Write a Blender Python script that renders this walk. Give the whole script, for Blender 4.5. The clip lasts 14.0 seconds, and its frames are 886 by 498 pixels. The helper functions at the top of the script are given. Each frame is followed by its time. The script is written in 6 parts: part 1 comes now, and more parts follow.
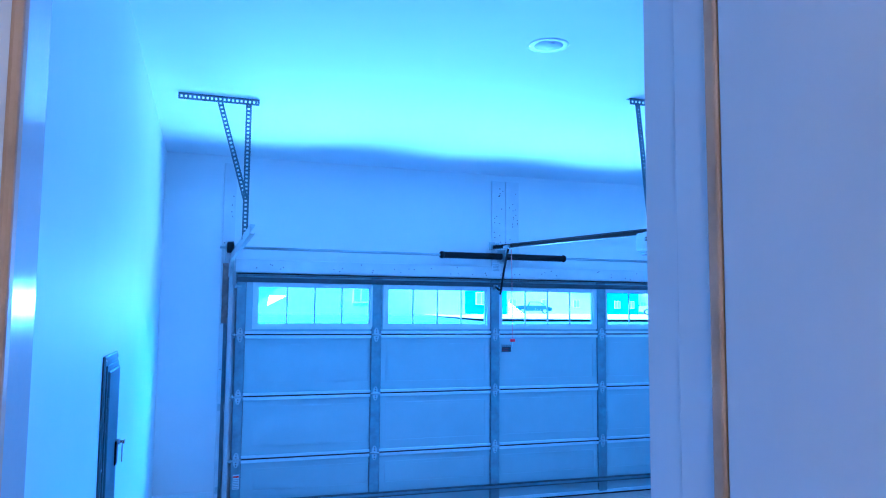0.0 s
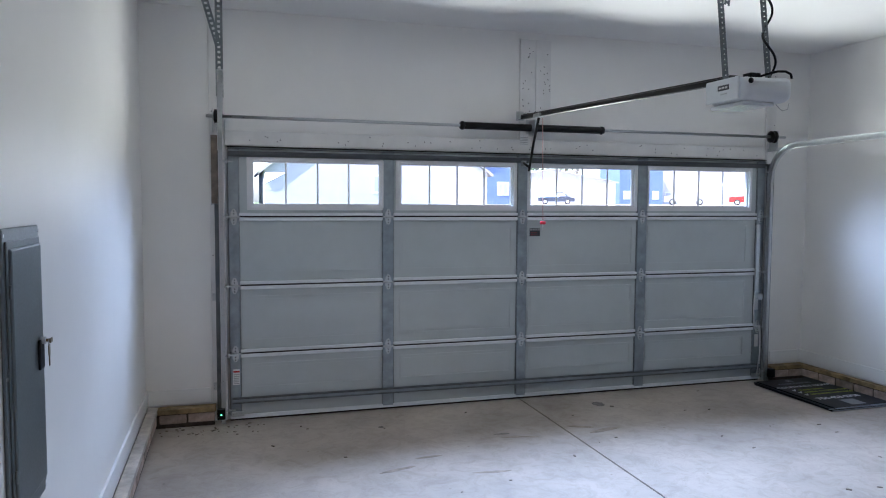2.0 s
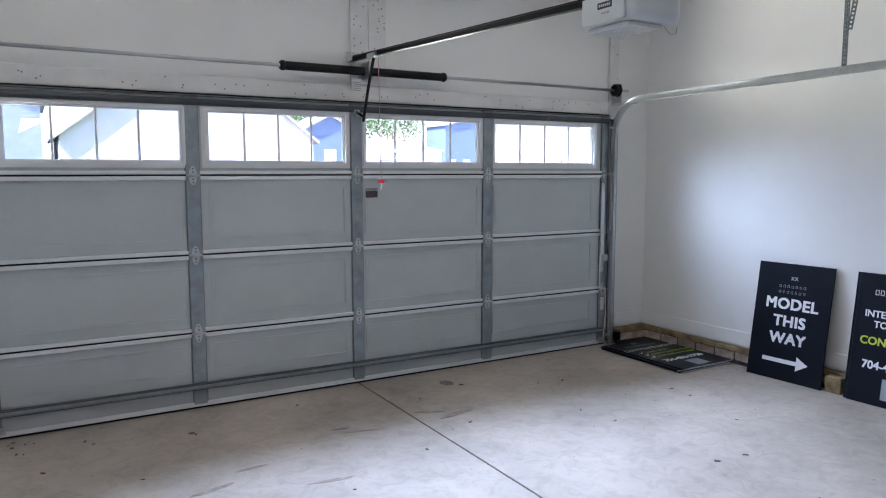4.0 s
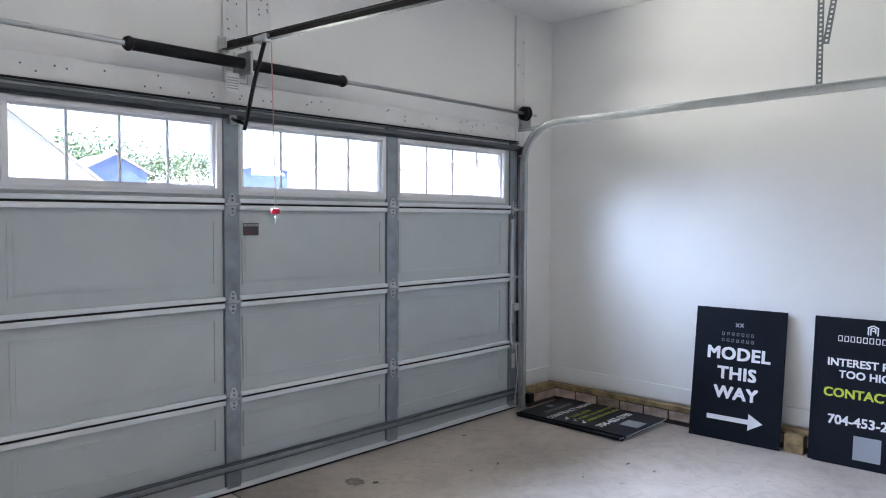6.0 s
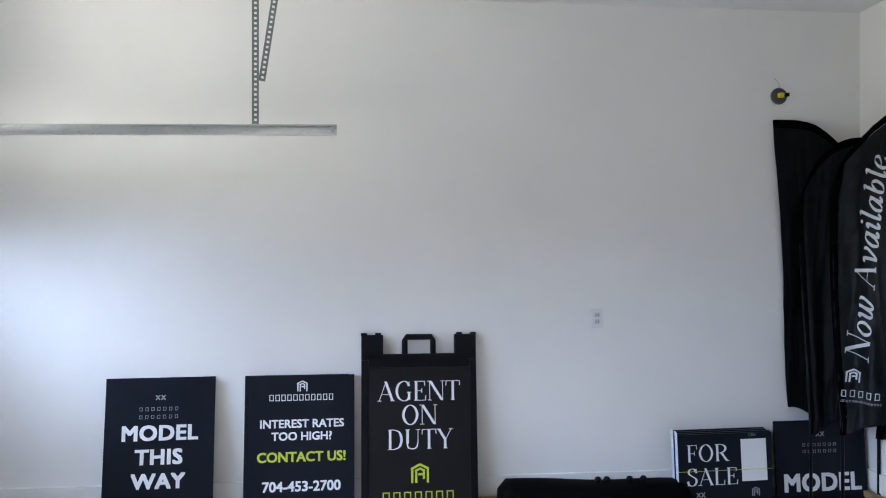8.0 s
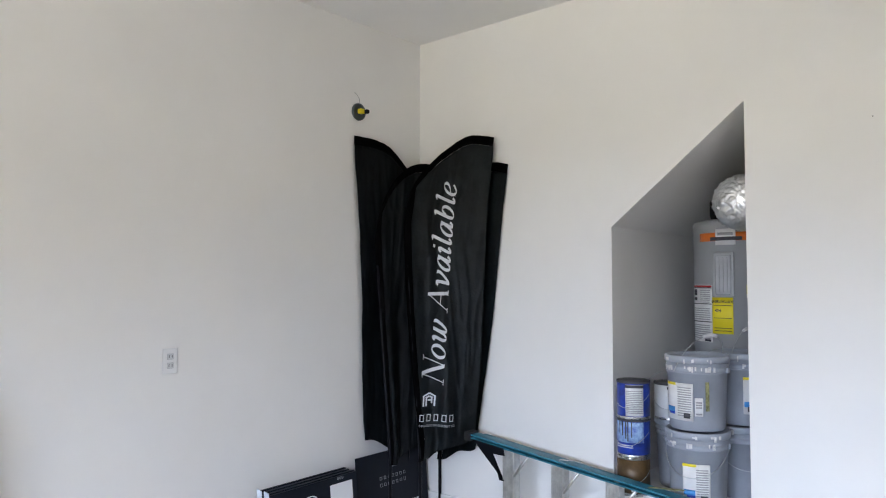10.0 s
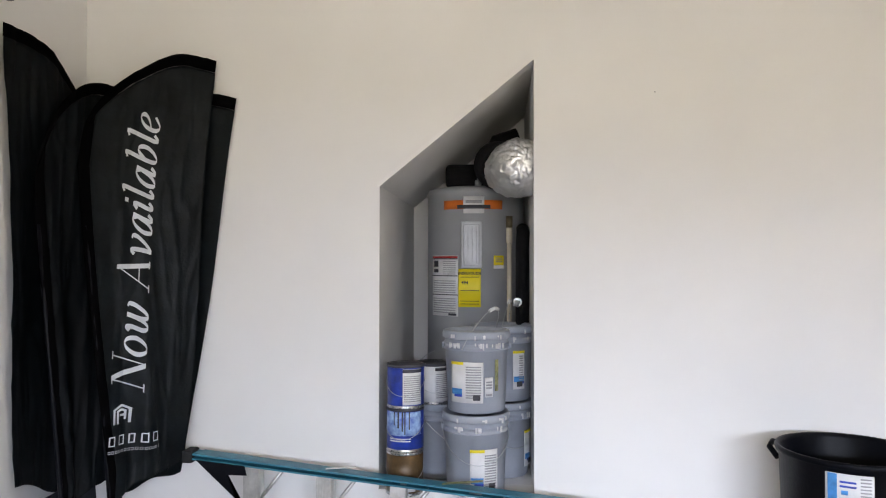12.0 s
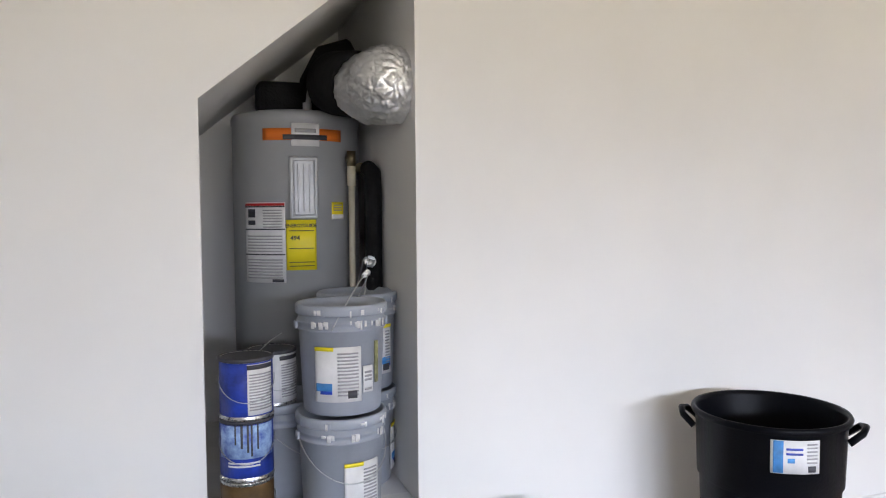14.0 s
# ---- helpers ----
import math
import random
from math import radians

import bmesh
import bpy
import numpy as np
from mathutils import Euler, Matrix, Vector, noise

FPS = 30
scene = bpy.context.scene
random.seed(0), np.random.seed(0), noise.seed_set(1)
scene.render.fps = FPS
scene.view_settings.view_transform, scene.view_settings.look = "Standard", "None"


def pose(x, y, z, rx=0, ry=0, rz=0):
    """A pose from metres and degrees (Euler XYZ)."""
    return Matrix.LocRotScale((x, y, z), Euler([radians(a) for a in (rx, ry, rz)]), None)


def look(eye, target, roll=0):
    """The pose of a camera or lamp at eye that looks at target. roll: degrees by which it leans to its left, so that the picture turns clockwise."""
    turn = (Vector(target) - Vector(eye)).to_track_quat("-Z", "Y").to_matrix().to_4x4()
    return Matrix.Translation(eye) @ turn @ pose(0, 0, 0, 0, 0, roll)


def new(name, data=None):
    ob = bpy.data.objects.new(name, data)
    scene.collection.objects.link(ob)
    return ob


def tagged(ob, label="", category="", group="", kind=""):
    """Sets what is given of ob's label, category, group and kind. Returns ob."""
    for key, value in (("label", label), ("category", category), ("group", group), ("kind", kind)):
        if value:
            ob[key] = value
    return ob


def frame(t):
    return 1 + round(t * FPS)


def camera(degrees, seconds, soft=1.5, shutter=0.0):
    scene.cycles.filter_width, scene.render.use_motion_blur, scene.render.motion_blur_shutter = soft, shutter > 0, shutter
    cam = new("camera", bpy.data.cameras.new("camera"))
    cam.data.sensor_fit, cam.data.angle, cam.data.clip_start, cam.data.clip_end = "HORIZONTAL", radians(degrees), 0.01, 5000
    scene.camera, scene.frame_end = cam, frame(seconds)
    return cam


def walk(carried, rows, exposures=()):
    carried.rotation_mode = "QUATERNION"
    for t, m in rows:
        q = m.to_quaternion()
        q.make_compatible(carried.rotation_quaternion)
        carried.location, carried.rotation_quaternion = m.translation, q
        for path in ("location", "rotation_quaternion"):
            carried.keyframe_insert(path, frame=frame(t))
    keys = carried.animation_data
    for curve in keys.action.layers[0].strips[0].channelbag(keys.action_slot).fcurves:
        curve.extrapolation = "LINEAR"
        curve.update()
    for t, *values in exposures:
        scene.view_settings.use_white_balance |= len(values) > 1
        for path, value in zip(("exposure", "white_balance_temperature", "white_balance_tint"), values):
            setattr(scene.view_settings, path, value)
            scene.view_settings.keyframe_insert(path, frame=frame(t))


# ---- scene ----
cam = camera(63.4, 14.0, soft=1.1)
PATH = [
    (0, (-0.228, -6.522, 1.822), (0.394, -4.629, 1.994), 0.5),
    (0.5, (-0.189, -6.452, 1.8), (0.362, -4.532, 1.899), 0.6),
    (1, (-0.149, -6.259, 1.777), (0.373, -4.328, 1.794), 0.6),
    (1.5, (-0.085, -5.995, 1.741), (0.442, -4.066, 1.68), 0.4),
    (2, (0.034, -5.755, 1.716), (0.602, -3.842, 1.587), 0.3),
    (2.5, (0.12, -5.549, 1.729), (0.762, -3.663, 1.55), 0.1),
    (3, (0.166, -5.353, 1.754), (0.916, -3.51, 1.55), -0.0),
    (3.5, (0.23, -5.188, 1.711), (1.1, -3.4, 1.498), -0.1),
    (3.7, (0.261, -5.124, 1.661), (1.184, -3.363, 1.447), -0.1),
    (5.8, (0.416, -3.677, 1.538), (1.813, -2.251, 1.431), 0.3),
    (6, (0.433, -3.539, 1.524), (1.875, -2.155, 1.44), 0.2),
    (6.5, (0.533, -3.231, 1.533), (2.13, -2.027, 1.484), -0.0),
    (7, (0.692, -3.037, 1.571), (2.502, -2.187, 1.551), -0.5),
    (7.3, (0.813, -2.965, 1.644), (2.727, -2.386, 1.616), -0.1),
    (7.5, (0.939, -2.999, 1.677), (2.901, -2.612, 1.635), -0.3),
    (8, (1.131, -2.869, 1.652), (3.124, -3.044, 1.654), -0.0),
    (8.5, (1.291, -2.785, 1.586), (3.183, -3.429, 1.644), -0.1),
    (9, (1.661, -2.534, 1.565), (3.33, -3.633, 1.65), 0.6),
    (9.2, (1.775, -2.497, 1.572), (3.4, -3.66, 1.66), 0.5),
    (11.3, (3.182, -2.485, 1.603), (3.666, -4.424, 1.678), 0.1),
    (11.5, (3.301, -2.526, 1.574), (3.695, -4.486, 1.641), 0.2),
    (12, (3.56, -2.74, 1.549), (3.72, -4.733, 1.586), 0.1),
    (12.5, (3.802, -2.911, 1.548), (3.779, -4.91, 1.553), 0.1),
    (13, (3.974, -3.112, 1.527), (3.786, -5.103, 1.5), -0.0),
    (13.5, (4.084, -3.383, 1.534), (3.691, -5.343, 1.471), -0.2),
    (14, (4.136, -3.62, 1.54), (3.473, -5.505, 1.438), -0.4),
]
EXPOSURES = [
    (0.0, 2.52, 2880, 13), (0.5, 1.82, 2930, 12), (1.0, 1.74, 3600, 14), (1.5, 1.82, 4350, 17), (2.0, 2.00, 5480, 20), (2.5, 2.06, 5700, 21),
    (3.5, 2.13, 5750, 21), (6.5, 2.50, 5800, 21), (7.0, 2.44, 5820, 21), (8.0, 2.52, 5850, 20), (9.0, 2.86, 5950, 19), (11.5, 2.84, 6960, 23), (14.0, 2.84, 6950, 23),
]
walk(cam, [(t, look(eye, target, roll)) for t, eye, target, roll in PATH], EXPOSURES)

# ---- world and light ----
world = bpy.data.worlds.new("world")
scene.world = world
world.use_nodes = True
wn = world.node_tree
sky = wn.nodes.new("ShaderNodeTexSky")
sky.sky_type = "NISHITA"
sky.sun_disc = False
sky.sun_elevation = radians(52)
sky.sun_rotation = radians(250)
sky.dust_density = 2.0
wn.links.new(sky.outputs[0], wn.nodes["Background"].inputs[0])
wn.nodes["Background"].inputs[1].default_value = 0.15
sun = new("sun", bpy.data.lights.new("sun", "SUN"))
sun.data.energy = 4.0
sun.data.angle = radians(0.6)
sun.data.color = (1.0, 0.95, 0.88)
sun.matrix_world = look((0, 0, 30), (10 * math.sin(radians(70)), 10 * math.cos(radians(70)), 30 - 12.8))

# daylight in each of the door's four windows: sky light falling in, drive and lawn light thrown up
SKY_TONE, LAWN_TONE = (0.67, 0.825, 1.0), (1.0, 0.99, 0.77)
WINDOW_LIGHT = (
    (0.211, 1.201, ((-36, 1.35), (8, 2.7)), (-20, 2.4)),
    (1.388, 2.353, ((26, 2.7), (-10, 2.25)), (-4, 2.5)),
    (2.539, 3.531, ((-24, 2.4), (12, 2.4)), (4, 2.5)),
    (3.712, 4.770, ((-6, 2.5), (36, 1.15)), (16, 2.1)),
)
for wx0, wx1, skies, lawn in WINDOW_LIGHT:
    for nm, tilt, turn, power, fan, tone in [("window_sky_light", 30, q, p, 70, SKY_TONE) for q, p in skies] + [("window_ground_light", -33, *lawn, 84, LAWN_TONE)]:
        lp = new(nm, bpy.data.lights.new(nm, "AREA"))
        lp.data.shape = "RECTANGLE"
        lp.data.size, lp.data.size_y = wx1 - wx0 - 0.1, 0.20
        lp.data.spread = radians(fan)
        lp.data.energy = power
        lp.data.color = tone
        lp.matrix_world = pose((wx0 + wx1) / 2, -0.12, 1.86, 0, 0, turn) @ pose(0, 0, 0, -90 + tilt, 0, 0)

# warm lamp of the hallway, behind the door
hall_lamp = new("hall_lamp_light", bpy.data.lights.new("hall_lamp_light", "AREA"))
hall_lamp.data.shape = "DISK"
hall_lamp.data.size = 0.16
hall_lamp.data.energy = 6.4
hall_lamp.data.color = (1.0, 0.54, 0.20)
hall_lamp.matrix_world = pose(-0.25, -7.75, 3.155)


# ---- materials ----
def mat(name, color, rough=0.5, metal=0.0, var=0.08, scale=6.0, bump=0.0, bscale=120.0, tint=None, coat=0.0, piece=0.0, spec=0.5):
    """A surface with large-scale stain variation, fine grain and bump."""
    m = bpy.data.materials.new(name)
    m.use_nodes = True
    t = m.node_tree
    b = t.nodes["Principled BSDF"]
    b.inputs["Roughness"].default_value = rough
    b.inputs["Metallic"].default_value = metal
    b.inputs["Coat Weight"].default_value = coat
    b.inputs["Specular IOR Level"].default_value = spec
    co = t.nodes.new("ShaderNodeTexCoord")
    big = t.nodes.new("ShaderNodeTexNoise")
    big.inputs["Scale"].default_value = scale
    big.inputs["Detail"].default_value = 5
    big.inputs["Roughness"].default_value = 0.6
    t.links.new(co.outputs["Object"], big.inputs["Vector"])
    fine = t.nodes.new("ShaderNodeTexNoise")
    fine.inputs["Scale"].default_value = bscale
    fine.inputs["Detail"].default_value = 3
    t.links.new(co.outputs["Object"], fine.inputs["Vector"])
    lo = tint or tuple(c * (1 - 2.2 * var) for c in color)
    hi = tuple(min(1.0, c * (1 + var)) for c in color)
    ramp = t.nodes.new("ShaderNodeValToRGB")
    ramp.color_ramp.elements[0].position, ramp.color_ramp.elements[1].position = 0.3, 0.7
    ramp.color_ramp.elements[0].color = (*lo, 1)
    ramp.color_ramp.elements[1].color = (*hi, 1)
    t.links.new(big.outputs["Fac"], ramp.inputs[0])
    out = ramp.outputs[0]
    if piece:
        info = t.nodes.new("ShaderNodeObjectInfo")
        hsv = t.nodes.new("ShaderNodeHueSaturation")
        rng = t.nodes.new("ShaderNodeMapRange")
        rng.inputs["To Min"].default_value, rng.inputs["To Max"].default_value = 1 - piece, 1 + piece
        t.links.new(info.outputs["Random"], rng.inputs["Value"])
        t.links.new(rng.outputs[0], hsv.inputs["Value"])
        t.links.new(out, hsv.inputs["Color"])
        out = hsv.outputs[0]
    t.links.new(out, b.inputs["Base Color"])
    rr = t.nodes.new("ShaderNodeMapRange")
    rr.inputs["To Min"].default_value = max(0.02, rough - 0.08)
    rr.inputs["To Max"].default_value = min(1.0, rough + 0.08)
    t.links.new(fine.outputs["Fac"], rr.inputs["Value"])
    t.links.new(rr.outputs[0], b.inputs["Roughness"])
    if bump:
        bp = t.nodes.new("ShaderNodeBump")
        bp.inputs["Strength"].default_value = bump
        bp.inputs["Distance"].default_value = 0.01
        t.links.new(fine.outputs["Fac"], bp.inputs["Height"])
        t.links.new(bp.outputs[0], b.inputs["Normal"])
    return m


def concrete_mat():
    """Broom-smoothed slab: cloudy trowel patches, dark spots and pale dust."""
    m = mat("concrete_floor", (0.47, 0.41, 0.355), 0.62, var=0.15, scale=0.9, bump=0.12, bscale=60)
    t = m.node_tree
    b = t.nodes["Principled BSDF"]
    old = b.inputs["Base Color"].links[0].from_socket
    co = t.nodes.new("ShaderNodeTexCoord")
    n = t.nodes.new("ShaderNodeTexNoise")
    n.inputs["Scale"].default_value = 7
    n.inputs["Detail"].default_value = 8
    n.inputs["Roughness"].default_value = 0.75
    n.inputs["Distortion"].default_value = 1.2
    t.links.new(co.outputs["Object"], n.inputs["Vector"])
    r = t.nodes.new("ShaderNodeValToRGB")
    r.color_ramp.elements[0].position, r.color_ramp.elements[1].position = 0.36, 0.55
    r.color_ramp.elements[0].color = (0.70, 0.66, 0.62, 1)
    r.color_ramp.elements[1].color = (1, 1, 1, 1)
    t.links.new(n.outputs["Fac"], r.inputs[0])
    v = t.nodes.new("ShaderNodeTexVoronoi")
    v.inputs["Scale"].default_value = 5.5
    t.links.new(co.outputs["Object"], v.inputs["Vector"])
    r2 = t.nodes.new("ShaderNodeValToRGB")
    r2.color_ramp.elements[0].position, r2.color_ramp.elements[1].position = 0.03, 0.06
    r2.color_ramp.elements[0].color = (0.45, 0.40, 0.36, 1)
    r2.color_ramp.elements[1].color = (1, 1, 1, 1)
    t.links.new(v.outputs["Distance"], r2.inputs[0])
    a = t.nodes.new("ShaderNodeMixRGB")
    a.blend_type = "MULTIPLY"
    a.inputs[0].default_value = 0.55
    t.links.new(old, a.inputs[1])
    t.links.new(r.outputs[0], a.inputs[2])
    c = t.nodes.new("ShaderNodeMixRGB")
    c.blend_type = "MULTIPLY"
    c.inputs[0].default_value = 0.7
    t.links.new(a.outputs[0], c.inputs[1])
    t.links.new(r2.outputs[0], c.inputs[2])
    t.links.new(c.outputs[0], b.inputs["Base Color"])
    return m


def glass_mat():
    m = bpy.data.materials.new("window_glass")
    m.use_nodes = True
    b = m.node_tree.nodes["Principled BSDF"]
    b.inputs["Base Color"].default_value = (0.97, 0.98, 0.98, 1)
    b.inputs["Roughness"].default_value = 0.0
    b.inputs["Transmission Weight"].default_value = 1.0
    b.inputs["IOR"].default_value = 1.08
    return m


def glow_mat(name, color, power):
    m = bpy.data.materials.new(name)
    m.use_nodes = True
    b = m.node_tree.nodes["Principled BSDF"]
    b.inputs["Emission Color"].default_value = (*color, 1)
    b.inputs["Emission Strength"].default_value = power
    return m


WALL = mat("wall_paint", (0.80, 0.79, 0.77), 0.55, var=0.015, scale=1.5, bump=0.04, bscale=220)
CEIL = mat("ceiling_paint", (0.82, 0.82, 0.81), 0.75, var=0.015, scale=1.2, bump=0.05, bscale=200)
TRIM = mat("trim_paint", (0.80, 0.80, 0.79), 0.35, var=0.02, scale=3, bump=0.02)
BOARD = mat("jamb_board_paint", (0.74, 0.73, 0.72), 0.5, var=0.05, scale=4, bump=0.06, bscale=90)
GLOSS = mat("door_frame_paint", (0.72, 0.70, 0.67), 0.16, var=0.02, scale=3)
FLOOR = concrete_mat()
SMUDGE = mat("brown_smudge", (0.36, 0.30, 0.24), 0.7, var=0.2, scale=14)
DIRTCHIP = mat("dirt_chips", (0.22, 0.18, 0.15), 0.9, var=0.3, scale=30)
DARKJOINT = mat("joint_dirt", (0.10, 0.08, 0.065), 0.9, var=0.2, scale=20)
BRICK = mat("brick", (0.43, 0.33, 0.27), 0.85, var=0.22, scale=14, bump=0.6, bscale=60, piece=0.3)
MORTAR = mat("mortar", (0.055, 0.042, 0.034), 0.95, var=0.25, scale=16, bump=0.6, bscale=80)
PALELUMBER = mat("paint_dusted_lumber", (0.52, 0.47, 0.41), 0.75, var=0.2, scale=7, bump=0.3, bscale=70)
SHIM = mat("weathered_shim", (0.25, 0.20, 0.16), 0.8, var=0.25, scale=12, bump=0.3, bscale=70)
LUMBER = mat("sill_lumber", (0.30, 0.21, 0.10), 0.75, var=0.3, scale=9, bump=0.3, bscale=70)
STEEL = mat("galvanised_steel", (0.54, 0.56, 0.57), 0.30, 0.85, var=0.06, scale=4)
HANGER = mat("punched_steel", (0.17, 0.19, 0.20), 0.5, 0.6, var=0.12, scale=14)
SKIN = mat("door_skin", (0.47, 0.51, 0.52), 0.40, 0.0, var=0.03, scale=3, bump=0.03, bscale=300)
RAIL = mat("door_rail_paint", (0.72, 0.75, 0.77), 0.3, 0.0, var=0.04, scale=6)
STILE = mat("door_stile_steel", (0.30, 0.34, 0.37), 0.36, 0.45, var=0.12, scale=10)
STRUTMID = mat("bottom_strut_steel", (0.20, 0.22, 0.24), 0.35, 0.6, var=0.12, scale=8)
DIRT = mat("bare_earth", (0.50, 0.44, 0.36), 0.95, var=0.12, scale=0.4, bump=0.3, bscale=20)
STRUT = mat("top_strut_steel", (0.10, 0.11, 0.12), 0.45, 0.5, var=0.1, scale=8)
WFRAME = mat("window_frame_plastic", (0.74, 0.74, 0.75), 0.4, var=0.02)
GLASS = glass_mat()
BLACK = mat("black_plastic", (0.004, 0.0045, 0.007), 0.4, var=0.2, scale=8, bump=0.05, spec=0.14)
BLACKSTEEL = mat("black_steel", (0.008, 0.008, 0.009), 0.4, 0.2, var=0.2, scale=10, spec=0.3)
RUBBER = mat("black_rubber", (0.015, 0.015, 0.016), 0.7, var=0.2, scale=10, bump=0.1, spec=0.3)
SLATE = mat("sign_board_navy", (0.006, 0.0085, 0.015), 0.4, var=0.1, scale=4, spec=0.16)
SIGNGREY = mat("sign_insert_charcoal", (0.008, 0.008, 0.009), 0.42, var=0.08, scale=4, spec=0.2)
WHITE = mat("sign_white_print", (0.80, 0.81, 0.83), 0.45, var=0.01)
LIME = mat("sign_lime_print", (0.50, 0.58, 0.05), 0.45, var=0.02)
DIMPRINT = mat("sign_grey_print", (0.30, 0.32, 0.35), 0.45, var=0.02)
PALEEDGE = mat("corrugated_plastic_edge", (0.55, 0.60, 0.68), 0.5, var=0.1, scale=40)
FABRIC = mat("flag_fabric", (0.005, 0.008, 0.010), 0.5, var=0.25, scale=5, bump=0.15, bscale=400, spec=0.18)
# lighter copy of the flag cloth: light and sheen put into its colour
FABRICLIT = mat("lit_flag_fabric", (0.0075, 0.0125, 0.0155), 0.42, var=0.3, scale=7, bump=0.25, bscale=60, spec=0.3)
SLEEVE = mat("flag_sleeve", (0.0015, 0.0015, 0.002), 0.8, var=0.1, scale=10, spec=0.06)
PRINT = mat("flag_print", (0.62, 0.65, 0.68), 0.6, var=0.05, scale=10)
OPENER = mat("opener_plastic", (0.66, 0.68, 0.70), 0.35, var=0.03, scale=4)
LENS = mat("opener_lens", (0.58, 0.59, 0.60), 0.25, var=0.02)
PANELGREY = mat("panel_enamel", (0.12, 0.145, 0.155), 0.35, 0.3, var=0.06, scale=5, bump=0.03)
TANK = mat("tank_enamel", (0.36, 0.37, 0.38), 0.4, 0.15, var=0.04, scale=3, bump=0.03)
ORANGE = mat("orange_label", (0.75, 0.17, 0.02), 0.45, var=0.05)
YELLOW = mat("yellow_label", (0.85, 0.70, 0.02), 0.5, var=0.03)
PAPER = mat("paper_label", (0.72, 0.72, 0.72), 0.6, var=0.05, scale=20)
INK = mat("label_ink", (0.05, 0.05, 0.06), 0.6)
GREYINK = mat("label_grey_ink", (0.35, 0.35, 0.36), 0.6)
BLUE = mat("blue_label", (0.02, 0.06, 0.42), 0.4, var=0.3, scale=12, tint=(0.01, 0.02, 0.12))
SPLASH = mat("splash_label", (0.42, 0.62, 0.80), 0.4, var=0.1, scale=26, tint=(0.01, 0.05, 0.38))
SKYBLUE = mat("light_blue_label", (0.05, 0.30, 0.70), 0.4, var=0.2, scale=14)
GOLD = mat("brown_label", (0.13, 0.075, 0.03), 0.4, 0.2, var=0.25, scale=12)
RED = mat("red_label", (0.50, 0.02, 0.02), 0.5)
BUCKET = mat("bucket_plastic", (0.34, 0.37, 0.42), 0.42, var=0.07, scale=6, bump=0.03)
SMEAR = mat("olive_paint_smear", (0.30, 0.30, 0.14), 0.6, var=0.3, scale=40)
DRIP = mat("dried_paint", (0.72, 0.72, 0.71), 0.5, var=0.08, scale=30, bump=0.2)
TIN = mat("tin", (0.62, 0.62, 0.62), 0.28, 1.0, var=0.12, scale=20)
COVER = mat("cover_metal", (0.38, 0.39, 0.41), 0.36, 0.15, var=0.1, scale=8)
FOIL = mat("duct_foil", (0.78, 0.79, 0.80), 0.36, 0.92, var=0.06, scale=14, bump=0.03, bscale=40)
CPVC = mat("cream_pipe", (0.62, 0.56, 0.44), 0.4, var=0.05)
FOAM = mat("pipe_foam", (0.012, 0.012, 0.013), 0.75, var=0.2, scale=20, bump=0.3, spec=0.15)
FIBRE = mat("ladder_fibreglass", (0.015, 0.17, 0.25), 0.42, var=0.15, scale=12, bump=0.08)
ALU = mat("ladder_aluminium", (0.62, 0.62, 0.60), 0.38, 0.9, var=0.12, scale=16)
BINPL = mat("bin_plastic", (0.0025, 0.003, 0.005), 0.38, var=0.15, scale=5, bump=0.08, bscale=150, spec=0.10)
PLATE = mat("switch_plate", (0.72, 0.72, 0.72), 0.35, var=0.02)
CORD = mat("pull_cord", (0.62, 0.32, 0.30), 0.7)
PULL = mat("red_pull", (0.75, 0.03, 0.06), 0.4)
BRASS = mat("brass_key", (0.25, 0.20, 0.12), 0.35, 0.9)
LED = glow_mat("green_led", (0.1, 1.0, 0.3), 4.0)
STRIP = mat("bronze_weatherstrip", (0.55, 0.36, 0.16), 0.5, var=0.1, scale=12)
# half-dark grey: the dimness of the hallway is put into the wall colour
DIMHALL = mat("dim_hall_grey", (0.42, 0.40, 0.38), 0.6, var=0.02, scale=1.5)
HALLFLOOR = mat("hall_floor", (0.30, 0.22, 0.15), 0.5, var=0.12, scale=5)
GRASS = mat("grass", (0.12, 0.16, 0.06), 0.9, var=0.25, scale=3, bump=0.5, bscale=40)
ASPHALT = mat("asphalt", (0.06, 0.06, 0.06), 0.9, var=0.15, scale=3, bump=0.3)
DRIVE = mat("drive_concrete", (0.48, 0.47, 0.44), 0.8, var=0.1, scale=1.5, bump=0.1)
SIDING = mat("pale_siding", (0.50, 0.50, 0.50), 0.6, var=0.03, scale=2)
# cooler, darker siding: the shade on the near house front is in its colour
SIDINGSHADE = mat("shaded_siding", (0.43, 0.44, 0.47), 0.6, var=0.03, scale=2)
PALEBLUE = mat("pale_blue_siding", (0.24, 0.29, 0.37), 0.6, var=0.05, scale=2)
BLUESIDE = mat("blue_siding", (0.12, 0.18, 0.33), 0.6, var=0.05, scale=2)
ROOFM = mat("shingle_roof", (0.42, 0.41, 0.41), 0.9, var=0.15, scale=6, bump=0.3)
DARKGLASS = mat("house_glass", (0.34, 0.37, 0.41), 0.35)
LEAF = mat("leaf", (0.11, 0.17, 0.085), 0.7, var=0.25, scale=2)
BARK = mat("bark", (0.12, 0.085, 0.06), 0.9, var=0.2, scale=10)
CARDARK = mat("car_dark", (0.05, 0.06, 0.09), 0.25, 0.3, coat=0.6)
CARSILVER = mat("car_silver", (0.50, 0.51, 0.53), 0.25, 0.6, coat=0.6)
